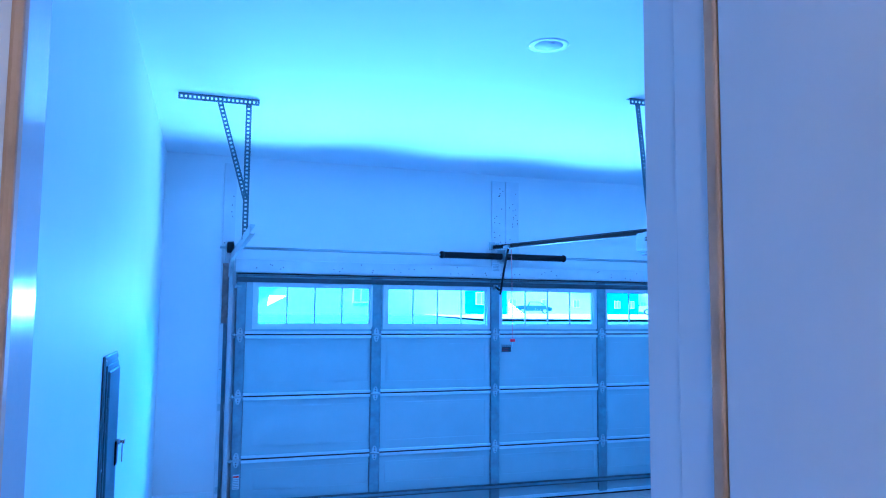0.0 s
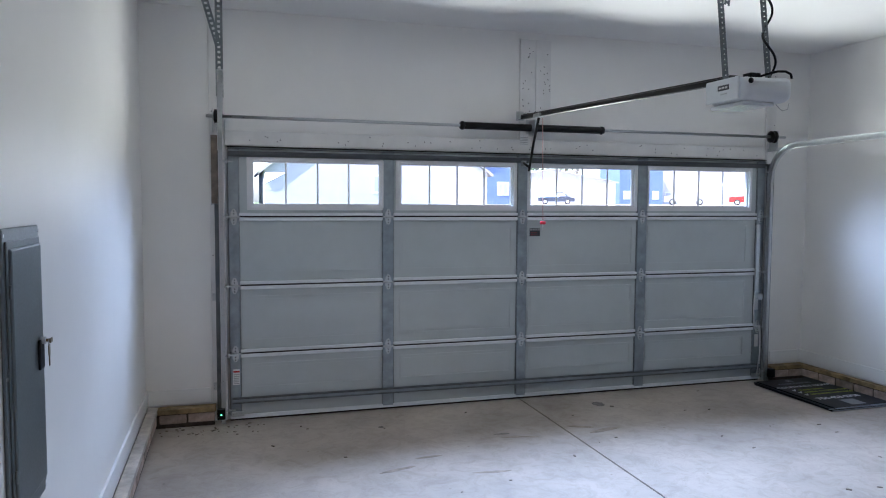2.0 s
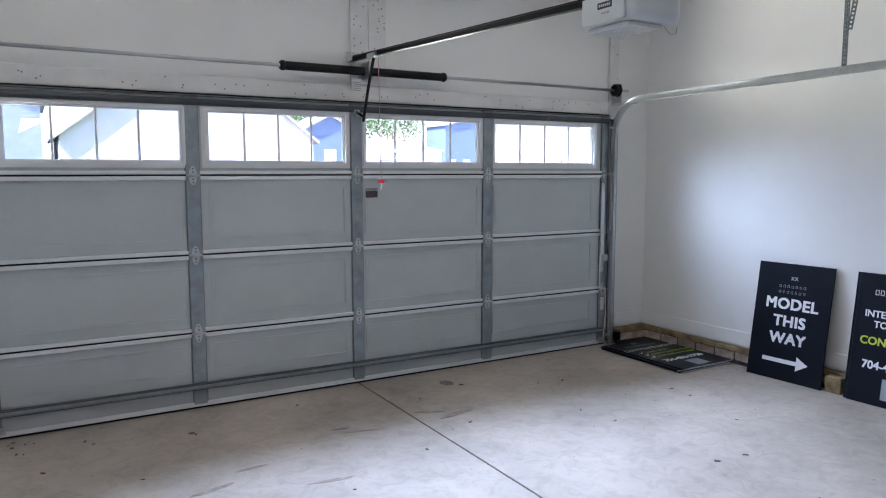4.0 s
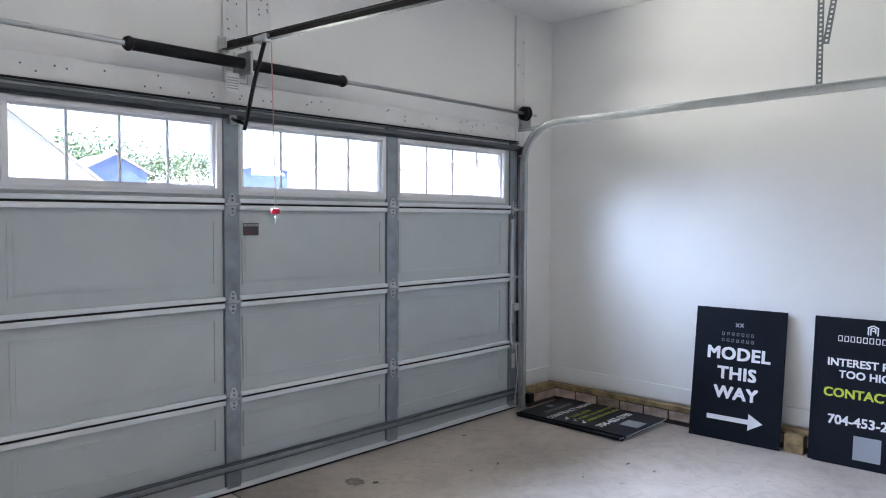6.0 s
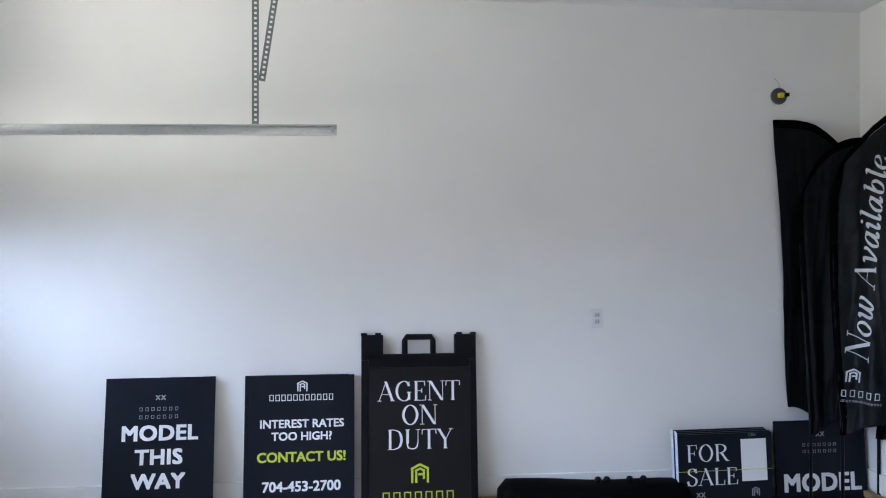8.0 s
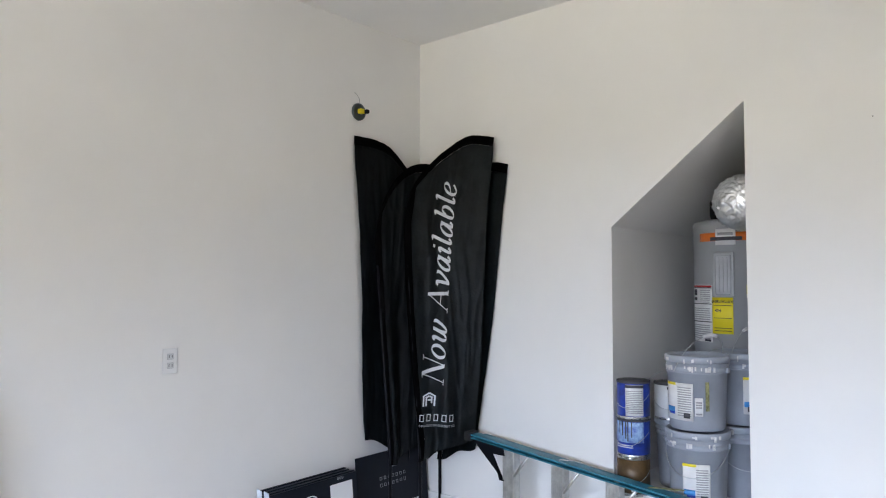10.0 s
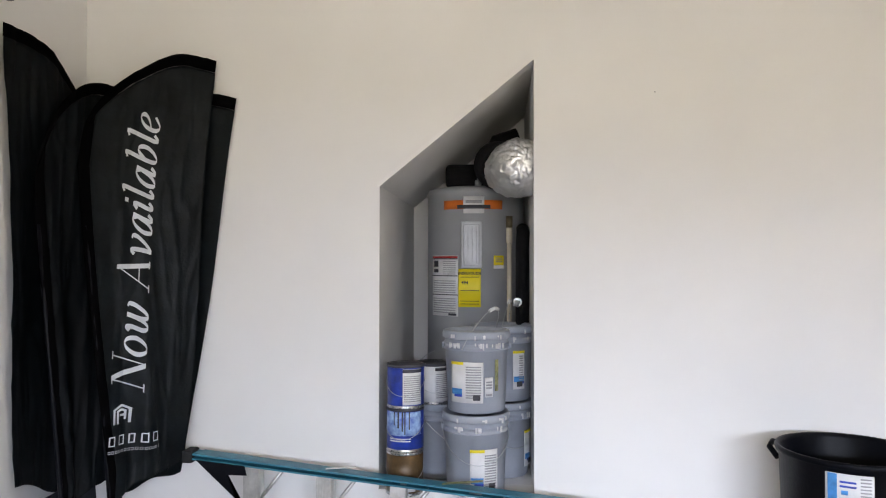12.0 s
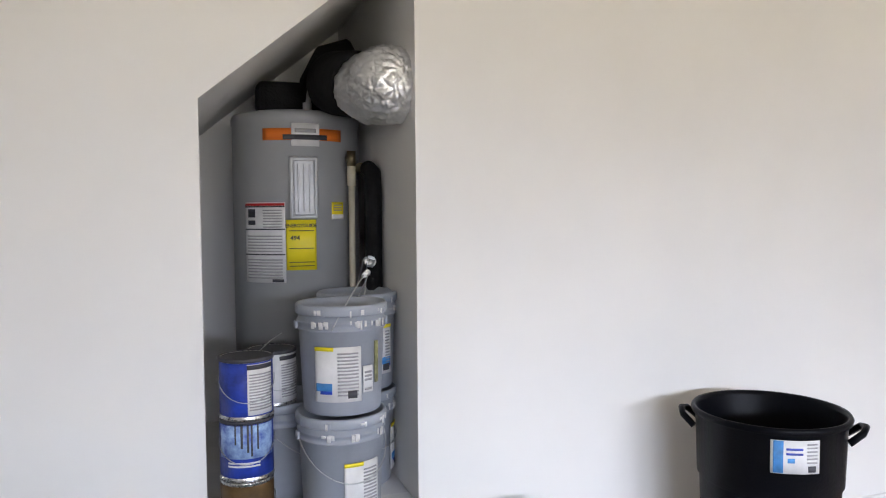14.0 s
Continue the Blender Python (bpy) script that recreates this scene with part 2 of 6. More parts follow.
CARRED = mat("car_red", (0.45, 0.02, 0.015), 0.25, 0.1, coat=0.6)


# ---- mesh helpers ----
def box(bm, x0, x1, y0, y1, z0, z1, m=None):
    vs = [bm.verts.new((x, y, z)) for x in (x0, x1) for y in (y0, y1) for z in (z0, z1)]
    for f in ((0, 1, 3, 2), (4, 6, 7, 5), (0, 4, 5, 1), (2, 3, 7, 6), (0, 2, 6, 4), (1, 5, 7, 3)):
        bm.faces.new([vs[i] for i in f])
    if m is not None:
        for v in vs:
            v.co = m @ v.co
    return vs


def soft_box(x0, x1, y0, y1, z0, z1, r=0.004, seg=2):
    bm = bmesh.new()
    box(bm, x0, x1, y0, y1, z0, z1)
    bmesh.ops.recalc_face_normals(bm, faces=bm.faces)
    bmesh.ops.bevel(bm, geom=bm.edges[:], offset=r, segments=seg, affect="EDGES", profile=0.5)
    return bm


def boxes(*rows):
    bm = bmesh.new()
    for r in rows:
        box(bm, *r)
    return bm


def tube(bm, pts, r, seg=10, caps=True):
    """A round bar along points; r may be one radius or one for each point."""
    pts = [Vector(p) for p in pts]
    rs = r if isinstance(r, (list, tuple)) else [r] * len(pts)
    rings, side = [], None
    for i, p in enumerate(pts):
        d = (pts[min(i + 1, len(pts) - 1)] - pts[max(i - 1, 0)]).normalized()
        if side is None:
            side = d.orthogonal().normalized()
        side = (side - d * side.dot(d)).normalized()
        up = d.cross(side)
        rings.append([bm.verts.new(p + rs[i] * (side * math.cos(a) + up * math.sin(a))) for a in (2 * math.pi * k / seg for k in range(seg))])
    for a, b in zip(rings, rings[1:]):
        for k in range(seg):
            f = bm.faces.new((a[k], a[(k + 1) % seg], b[(k + 1) % seg], b[k]))
            f.smooth = True
    if caps:
        bm.faces.new(rings[0][::-1])
        bm.faces.new(rings[-1])


def rods(*rows, seg=10):
    bm = bmesh.new()
    for pts, r in rows:
        tube(bm, pts, r, seg)
    return bm


def lathe(profile, seg=40, smooth=True):
    """A turned solid from (radius, height) pairs round z."""
    bm = bmesh.new()
    rings = []
    for r, z in profile:
        rings.append([bm.verts.new((r * math.cos(a), r * math.sin(a), z)) for a in (2 * math.pi * k / seg for k in range(seg))])
    for a, b in zip(rings, rings[1:]):
        for k in range(seg):
            f = bm.faces.new((a[k], a[(k + 1) % seg], b[(k + 1) % seg], b[k]))
            f.smooth = smooth
    if profile[0][0] > 0.001:
        bm.faces.new(rings[0][::-1])
    if profile[-1][0] > 0.001:
        bm.faces.new(rings[-1])
    bmesh.ops.remove_doubles(bm, verts=bm.verts, dist=0.0004)
    return bm


def prism(points, depth, m):
    """A flat outline in local x, y pushed to a thickness along local z, placed by m."""
    bm = bmesh.new()
    a = [bm.verts.new(m @ Vector((x, y, 0))) for x, y in points]
    b = [bm.verts.new(m @ Vector((x, y, depth))) for x, y in points]
    bm.faces.new(a[::-1])
    bm.faces.new(b)
    for i in range(len(a)):
        j = (i + 1) % len(a)
        bm.faces.new((a[i], a[j], b[j], b[i]))
    bmesh.ops.recalc_face_normals(bm, faces=bm.faces)
    return bm


def sweep(bm, pts, profile, ups):
    """A profile of (side, up) pairs carried along points."""
    pts = [Vector(p) for p in pts]
    rings = []
    for i, p in enumerate(pts):
        d = (pts[min(i + 1, len(pts) - 1)] - pts[max(i - 1, 0)]).normalized()
        s = Vector(ups)
        u = d.cross(s).normalized()
        rings.append([bm.verts.new(p + s * a + u * b) for a, b in profile])
    n = len(profile)
    for a, b in zip(rings, rings[1:]):
        for k in range(n):
            bm.faces.new((a[k], a[(k + 1) % n], b[(k + 1) % n], b[k]))
    bm.faces.new(rings[0][::-1])
    bm.faces.new(rings[-1])
    bmesh.ops.recalc_face_normals(bm, faces=bm.faces)


def punched(bm, p0, p1, width, face, pitch=0.026):
    """A punched steel strip from p0 to p1: two edges with bridges between the holes."""
    p0, p1 = Vector(p0), Vector(p1)
    d = (p1 - p0).normalized()
    n = Vector(face)
    n = (n - d * n.dot(d)).normalized()
    s = d.cross(n)
    length = (p1 - p0).length
    m = Matrix((s, n, d)).transposed().to_4x4()
    m.translation = p0
    w, e = width / 2, width * 0.3
    box(bm, -w, -w + e, -0.0015, 0.0015, 0, length, m)
    box(bm, w - e, w, -0.0015, 0.0015, 0, length, m)
    for k in range(int(length / pitch) + 1):
        z = min(k * pitch, length - 0.011)
        box(bm, -w + e, w - e, -0.0015, 0.0015, z, z + pitch * 0.5, m)


def angle_iron(p0, p1, width, face, side):
    bm = bmesh.new()
    punched(bm, p0, p1, width, face)
    off = Vector(side) * (width / 2)
    s = Vector(side)
    f = Vector(face)
    q = -f * (width / 2)
    punched(bm, Vector(p0) + off + q, Vector(p1) + off + q, width, s)
    return bm


def mesh_object(name, bm, material):
    me = bpy.data.meshes.new(name)
    bm.to_mesh(me)
    bm.free()
    me.materials.append(material)
    return new(name, me)


def part(name, bm, material, parent, label=""):
    ob = mesh_object(name, bm, material)
    ob.parent = parent
    if name in ("label_print", "badge_print", "name_mark", "tag_print", "small_print", "siding_lap"):
        tagged(ob, kind="stuff")
    return tagged(ob, label) if label else ob


def thing(name, label, category, m=None, group=""):
    ob = new(name)
    ob.empty_display_size = 0.05
    if m is not None:
        ob.matrix_basis = m
    return tagged(ob, label, category, group)


def structure(name, bm, material, label="", category=""):
    return tagged(mesh_object(name, bm, material), label, category, kind="structure")


def lettering(name, text, size, material, parent, m, align="CENTER", shear=0.0, spacing=1.0, weight=0.0, stretch=1.0, bold=0.0):
    """Raised print in the built-in font. m: where its baseline's middle lies. bold: how far the strokes are spread."""
    cu = bpy.data.curves.new(name, "FONT")
    cu.body = text
    cu.size = size
    cu.align_x = align
    cu.shear = shear
    cu.space_character = spacing
    cu.offset = weight
    cu.extrude = 0.0004
    cu.resolution_u = 3
    tmp = new("tmp_text", cu)
    bpy.context.view_layer.update()
    dg = bpy.context.evaluated_depsgraph_get()
    me = bpy.data.meshes.new_from_object(tmp.evaluated_get(dg))
    bpy.data.objects.remove(tmp)
    if bold:
        bm = bmesh.new()
        for k, (dx, dy) in enumerate(((-1, -1), (1, -1), (-1, 1), (1, 1), (0, 0))):
            me.transform(Matrix.Translation((dx * bold, dy * bold * 0.8, 0.0002 * k)))
            bm.from_mesh(me)
            me.transform(Matrix.Translation((-dx * bold, -dy * bold * 0.8, -0.0002 * k)))
        bm.to_mesh(me)
        bm.free()
    me.transform(m @ Matrix.Diagonal((stretch, 1, 1, 1)))
    me.materials.clear()
    me.materials.append(material)
    me.name = name
    ob = new(name, me)
    ob.parent = parent
    return ob


GLYPHS = {}
THIN, THICK = 0.034, 0.118


def glyph(ch, advance, *strokes, serifs=()):
    """A high-contrast serif letter, capitals one unit tall. Strokes: (width or 0 for a pen that thickens on the uprights, curved, x, y, x, y, ...)."""
    GLYPHS[ch] = (advance, strokes, serifs)


glyph("A", 0.78, (THIN, 0, 0.06, 0, 0.38, 1), (THICK, 0, 0.36, 1, 0.68, 0), (0.03, 0, 0.17, 0.34, 0.58, 0.34), serifs=((0.06, 0), (0.68, 0)))
glyph("D", 0.80, (THICK, 0, 0.17, 0, 0.17, 1), (0, 1, 0.10, 0.985, 0.36, 0.985, 0.60, 0.85, 0.69, 0.5, 0.60, 0.15, 0.36, 0.015, 0.10, 0.015), serifs=((0.17, 0), (0.17, 1)))
glyph("E", 0.68, (THICK, 0, 0.17, 0, 0.17, 1), (THIN, 0, 0.10, 0.983, 0.57, 0.983), (THIN, 0, 0.17, 0.51, 0.44, 0.51), (THIN, 0, 0.10, 0.017, 0.61, 0.017),
      (0.04, 0, 0.555, 1, 0.575, 0.76), (0.04, 0, 0.43, 0.63, 0.43, 0.39), (0.04, 0, 0.59, 0, 0.62, 0.26), serifs=((0.17, 0), (0.17, 1)))
glyph("F", 0.64, (THICK, 0, 0.17, 0, 0.17, 1), (THIN, 0, 0.10, 0.983, 0.56, 0.983), (THIN, 0, 0.17, 0.50, 0.44, 0.50), (0.04, 0, 0.545, 1, 0.565, 0.74), (0.04, 0, 0.43, 0.62, 0.43, 0.38), serifs=((0.17, 0), (0.17, 1)))
glyph("G", 0.82, (0, 1, 0.66, 0.76, 0.57, 0.94, 0.40, 1, 0.18, 0.84, 0.09, 0.5, 0.18, 0.16, 0.40, 0, 0.58, 0.05, 0.66, 0.2), (0.11, 0, 0.66, 0.06, 0.66, 0.42), (0.035, 0, 0.665, 1, 0.665, 0.74), serifs=((0.66, 0.42),))
glyph("L", 0.64, (THICK, 0, 0.17, 0, 0.17, 1), (THIN, 0, 0.10, 0.017, 0.57, 0.017), (0.04, 0, 0.555, 0, 0.585, 0.28), serifs=((0.17, 0), (0.17, 1)))
glyph("N", 0.84, (THIN, 0, 0.12, 0, 0.12, 1), (THICK, 0, 0.14, 1, 0.70, 0), (THIN, 0, 0.72, 0, 0.72, 1), serifs=((0.12, 0), (0.10, 1), (0.72, 1)))
glyph("O", 0.84, (0, 1, 0.41, 1, 0.19, 0.84, 0.09, 0.5, 0.19, 0.16, 0.41, 0, 0.63, 0.16, 0.73, 0.5, 0.63, 0.84, 0.41, 1))
glyph("R", 0.78, (THICK, 0, 0.17, 0, 0.17, 1), (0, 1, 0.10, 0.985, 0.36, 0.985, 0.55, 0.90, 0.60, 0.75, 0.54, 0.59, 0.36, 0.5, 0.17, 0.5), (THICK, 0, 0.37, 0.5, 0.67, 0), serifs=((0.17, 0), (0.17, 1), (0.69, 0)))
glyph("S", 0.62, (0, 1, 0.50, 0.76, 0.42, 0.95, 0.28, 1, 0.13, 0.91, 0.12, 0.72, 0.28, 0.56, 0.46, 0.42, 0.49, 0.22, 0.38, 0.04, 0.24, 0, 0.10, 0.08, 0.05, 0.27), (0.035, 0, 0.505, 1, 0.505, 0.74), (0.035, 0, 0.05, 0, 0.05, 0.27))
glyph("T", 0.72, (THICK, 0, 0.36, 0, 0.36, 1), (THIN, 0, 0.05, 0.983, 0.67, 0.983), (0.04, 0, 0.055, 1, 0.035, 0.74), (0.04, 0, 0.665, 1, 0.685, 0.74), serifs=((0.36, 0),))
glyph("U", 0.80, (THICK, 0, 0.17, 0.28, 0.17, 1), (0.062, 1, 0.145, 0.34, 0.20, 0.10, 0.40, 0.02, 0.58, 0.10, 0.64, 0.34), (THIN, 0, 0.65, 0.3, 0.65, 1), serifs=((0.17, 1), (0.65, 1)))
glyph("Y", 0.74, (THICK, 0, 0.09, 1, 0.39, 0.45), (THIN, 0, 0.67, 1, 0.40, 0.45), (THICK, 0, 0.385, 0, 0.385, 0.48), serifs=((0.09, 1), (0.67, 1), (0.385, 0)))
glyph("o", 0.57, (0, 1, 0.28, 0.62, 0.15, 0.53, 0.08, 0.31, 0.15, 0.09, 0.28, 0, 0.41, 0.09, 0.48, 0.31, 0.41, 0.53, 0.28, 0.62))
glyph("w", 0.86, (0, 1, 0.05, 0.52, 0.13, 0.62, 0.17, 0.45, 0.16, 0.12, 0.26, 0, 0.38, 0.12, 0.44, 0.4, 0.45, 0.62), (0, 1, 0.45, 0.62, 0.44, 0.2, 0.52, 0, 0.64, 0.1, 0.74, 0.38, 0.74, 0.56, 0.66, 0.61))
glyph("v", 0.62, (0, 1, 0.05, 0.52, 0.14, 0.62, 0.20, 0.45, 0.24, 0.15, 0.26, 0.0, 0.40, 0.16, 0.53, 0.42, 0.53, 0.57, 0.45, 0.61))
glyph("a", 0.60, (0, 1, 0.43, 0.5, 0.33, 0.62, 0.17, 0.5, 0.08, 0.25, 0.12, 0.04, 0.22, 0.01, 0.35, 0.16, 0.43, 0.42), (0, 1, 0.46, 0.62, 0.43, 0.3, 0.42, 0.08, 0.48, 0.01, 0.58, 0.14))
glyph("i", 0.33, (0, 1, 0.04, 0.5, 0.13, 0.62, 0.17, 0.5, 0.14, 0.14, 0.19, 0.01, 0.30, 0.14), (0.11, 0, 0.17, 0.80, 0.17, 0.91))
glyph("l", 0.33, (0, 1, 0.04, 0.95, 0.10, 0.98, 0.17, 0.98, 0.15, 0.5, 0.14, 0.12, 0.19, 0.01, 0.30, 0.14))
glyph("b", 0.58, (0, 1, 0.04, 0.95, 0.10, 0.98, 0.17, 0.98, 0.14, 0.5, 0.14, 0.12, 0.24, 0.0, 0.40, 0.12, 0.48, 0.36, 0.42, 0.57, 0.30, 0.60, 0.15, 0.38))
glyph("e", 0.54, (0, 1, 0.09, 0.27, 0.28, 0.33, 0.42, 0.46, 0.39, 0.59, 0.28, 0.62, 0.13, 0.48, 0.08, 0.24, 0.14, 0.05, 0.27, 0.0, 0.46, 0.15))


def curve_points(pts, steps):
    """A smooth line through points."""
    out = []
    for i in range(len(pts) - 1):
        a, b, c, d = pts[max(i - 1, 0)], pts[i], pts[i + 1], pts[min(i + 2, len(pts) - 1)]
        if i == 0 and pts[0] == pts[-1]:
            a = pts[-2]
        if i == len(pts) - 2 and pts[0] == pts[-1]:
            d = pts[1]
        for k in range(steps):
            t = k / steps
            out.append(0.5 * (2 * b + (c - a) * t + (2 * a - 5 * b + 4 * c - d) * t * t + (3 * b - a - 3 * c + d) * t ** 3))
    return out + [pts[-1]]


def serif_lettering(text, size, material, parent, m, align="CENTER", shear=0.0, stretch=1.0):
    """Flat print in a high-contrast serif letter; size is the height of the capitals."""
    bm = bmesh.new()
    pen = 0.0
    for ch in text:
        if ch == " ":
            pen += 0.34
            continue
        advance, strokes, serifs = GLYPHS[ch]
        rows = [(w, curved, [Vector((q[2 * i], q[2 * i + 1])) for i in range(len(q) // 2)]) for w, curved, *q in strokes]
        rows += [(THIN, 0, [Vector((x - 0.10, y + (0.017 if y < 0.5 else -0.017))), Vector((x + 0.10, y + (0.017 if y < 0.5 else -0.017)))]) for x, y in serifs]
        for n, (w, curved, pts) in enumerate(rows):
            line = curve_points(pts, 5) if curved else [pts[0].lerp(pts[1], k / 5) for k in range(6)]
            pairs = []
            for i, p in enumerate(line):
                d = (line[min(i + 1, len(line) - 1)] - line[max(i - 1, 0)]).normalized()
                half = (w or THIN + (THICK - THIN) * abs(d.y) ** 1.6) / 2
                side = Vector((-d.y, d.x)) * half
                if w and abs(d.x) > 0.2 and abs(d.y) > 0.2:
                    side = Vector((half / abs(d.y), 0)) * (1 if d.y < 0 else -1)
                pairs.append([bm.verts.new(((pen + v.x + shear * v.y) * size * stretch, v.y * size, 0.0002 * n)) for v in (p + side, p - side)])
            for a, b in zip(pairs, pairs[1:]):
                bm.faces.new((a[0], a[1], b[1], b[0]))
        pen += advance
    bmesh.ops.recalc_face_normals(bm, faces=bm.faces)
    for f in bm.faces:
        if f.normal.z < 0:
            f.normal_flip()
    off = -pen * size * stretch / 2 if align == "CENTER" else 0.0
    for v in bm.verts:
        v.co = m @ (v.co + Vector((off, 0, 0)))
    return part("lettering", bm, material, parent)


def house_mark(bm, cx, cy, s, z):
    """A plain house-shaped emblem of nested outlines in the sign's plane."""
    for k, w in ((1.0, 0.12), (0.55, 0.12)):
        h = s * k
        box(bm, cx - h / 2, cx - h / 2 + s * w, cy - s / 2, cy + h * 0.25, z, z + 0.001)
        box(bm, cx + h / 2 - s * w, cx + h / 2, cy - s / 2 + (0 if k == 1 else s * 0.2), cy + h * 0.25, z, z + 0.001)
        for sg in (-1, 1):
            a = Matrix.Translation((cx, cy + h * 0.5, 0)) @ Matrix.Rotation(sg * radians(-27), 4, "Z")
            box(bm, 0 if sg > 0 else -h * 0.57, h * 0.57 if sg > 0 else 0, -s * w / 2, s * w / 2, z, z + 0.001, a)
    box(bm, cx - s * 0.1, cx + s * 0.28, cy - s * 0.1, cy + s * 0.02, z, z + 0.001)


def crest_mark(bm, cx, cy, s, z):
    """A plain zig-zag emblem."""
    for dx in (-0.3, 0.3):
        for sg in (-1, 1):
            a = Matrix.Translation((cx + dx * s, cy, 0)) @ Matrix.Rotation(sg * radians(40), 4, "Z")
            box(bm, -s * 0.07, s * 0.07, -s * 0.35, s * 0.35, z, z + 0.001, a)


def bars(bm, cx, cy, width, height, n, z, gap=0.35):
    """Unlettered print: n small hollow frames in a row."""
    step = width / n
    for k in range(n):
        x = cx - width / 2 + k * step
        x1, y0, y1 = x + step * (1 - gap), cy - height / 2, cy + height / 2
        w = min(height * 0.11, step * 0.13)
        for q in ((x, x + w, y0, y1), (x1 - w, x1, y0, y1), (x + w, x1 - w, y1 - w, y1), (x + w, x1 - w, y0, y0 + w)):
            box(bm, q[0], q[1], q[2], q[3], z, z + 0.001)


# ---- room ----
LX, RX, BY, CZ, WY = -0.60, 5.50, -5.95, 3.18, 0.05
DY = -5.60
JX = 0.75
structure("floor", boxes((LX, 2.446, BY, 0.30, -0.15, 0), (2.460, RX, BY, 0.30, -0.15, 0), (2.30, 2.31, BY, 0.30, -0.2, -0.15)), FLOOR,
          "grey concrete garage slab with a saw-cut joint", "floor")
structure("floor_joint", boxes((2.4461, 2.4599, BY, 0.29, -0.05, -0.005)), DARKJOINT, "dirt-filled saw cut in the slab", "floor joint")
structure("wall_left", boxes((LX - 0.14, LX, -8.6, 0.19, 0, CZ)), WALL, "white painted drywall beside the electrical panel", "wall")
structure("wall_right", boxes((RX, RX + 0.14, -8.0, 0.19, 0, CZ)), WALL, "white painted drywall behind leaning signs", "wall")
structure("wall_front", boxes((LX, -0.005, WY, 0.19, 0, CZ), (4.985, RX, WY, 0.19, 0, CZ), (-0.005, 4.985, WY, 0.19, 2.14, CZ)), WALL,
          "white painted drywall round the garage door", "wall")
# back wall with the sloping under-stair opening
AL, AR, AZL, AZR, AZB = 4.106, 3.412, 1.893, 2.457, 0.53
bw = bmesh.new()
M_BACK = Matrix(((1, 0, 0, 0), (0, 0, 1, BY - 0.12), (0, 1, 0, 0), (0, 0, 0, 1)))
for poly in ([(JX, 0), (AR, 0), (AR, CZ), (JX, CZ)], [(AL, 0), (RX, 0), (RX, CZ), (AL, CZ)], [(AR, 0), (AL, 0), (AL, AZB), (AR, AZB)],
             [(AR, AZR), (AL, AZL), (AL, CZ), (AR, CZ)]):
    p = prism(poly, 0.12, M_BACK)
    me = bpy.data.meshes.new("tmp")
    p.to_mesh(me)
    p.free()
    bw.from_mesh(me)
    bpy.data.meshes.remove(me)
structure("wall_back", bw, WALL, "white painted drywall with a sloping under-stair opening", "wall")
structure("wall_hall", boxes((LX, -0.52, DY - 0.14, DY, 0, CZ), (0.51, JX, DY - 0.14, DY, 0, CZ), (-0.52, 0.51, DY - 0.14, DY, 2.68, CZ),
                             (JX - 0.12, JX, BY - 0.12, DY - 0.14, 0, CZ)), WALL, "white wall with the doorway into the house", "wall")
structure("ceiling", boxes((LX - 0.14, RX + 0.14, BY - 2.1, 0.19, CZ, CZ + 0.2)), CEIL, "smooth white painted ceiling", "ceiling")
# hallway behind the doorway
structure("floor_hall", boxes((LX, JX, -8.6, DY - 0.02, -0.15, 0.18)), HALLFLOOR, "brown hallway floor one step up", "floor")
# unseen walls added to close the hallway, in the dim grey
structure("wall_hall_end", boxes((LX, JX, -8.74, -8.6, 0, CZ)), DIMHALL, "unseen hallway end wall in dim grey", "wall")
structure("wall_hall_side", boxes((JX, JX + 0.12, -8.74, BY - 0.12, 0, CZ)), DIMHALL, "unseen hallway side wall in dim grey", "wall")
structure("ceiling_hall", boxes((LX - 0.14, JX + 0.12, -8.74, BY - 2.1, CZ, CZ + 0.2)), CEIL, "plain hallway ceiling", "ceiling")
hl = thing("hall_ceiling_lamp", "round white hallway ceiling lamp, switched on", "ceiling light", pose(-0.25, -7.75, CZ))
part("trim_ring", lathe([(0.088, -0.006), (0.105, -0.012), (0.110, -0.003), (0.110, 0.0)], 32), TRIM, hl)
# doorway lining
door_frame = thing("door_frame", "white glossy door frame with bronze weatherstrip round the doorway", "door frame")
tagged(door_frame, kind="structure")
for sx, a, b in ((1, 0.405, 0.51), (-1, -0.52, -0.415)):
    inner = a if sx > 0 else b
    part("jamb", boxes((a, b, DY - 0.16, DY + 0.012, 0.18, 2.68)), GLOSS, door_frame)
    part("casing", soft_box(a + (0.012 if sx > 0 else -0.075), b + (0.075 if sx > 0 else -0.012), DY + 0.013, DY + 0.03, 0.18, 2.74, 0.004), GLOSS, door_frame)
    part("stop", soft_box(inner - 0.004 if sx > 0 else inner, inner if sx > 0 else inner + 0.004, DY - 0.140, DY - 0.066, 0.18, 2.62, 0.0015), GLOSS, door_frame)
    part("weatherstrip", soft_box(inner - 0.012 if sx > 0 else inner, inner if sx > 0 else inner + 0.012, DY - 0.164, DY - 0.141, 0.18, 2.62, 0.004), STRIP, door_frame, "bronze weatherstrip")
part("head", boxes((-0.414, 0.404, DY - 0.16, DY + 0.012, 2.62, 2.68)), GLOSS, door_frame)
part("threshold", soft_box(-0.414, 0.404, DY - 0.16, DY + 0.05, 0.18, 0.20, 0.005), STEEL, door_frame)
leaf = thing("house_door", "white smooth house door standing open into the hallway", "door", pose(0.395, DY - 0.168, 0.0))
part("leaf", soft_box(0.0, 0.042, -0.80, 0.0, 0.205, 2.61, 0.003), GLOSS, leaf)
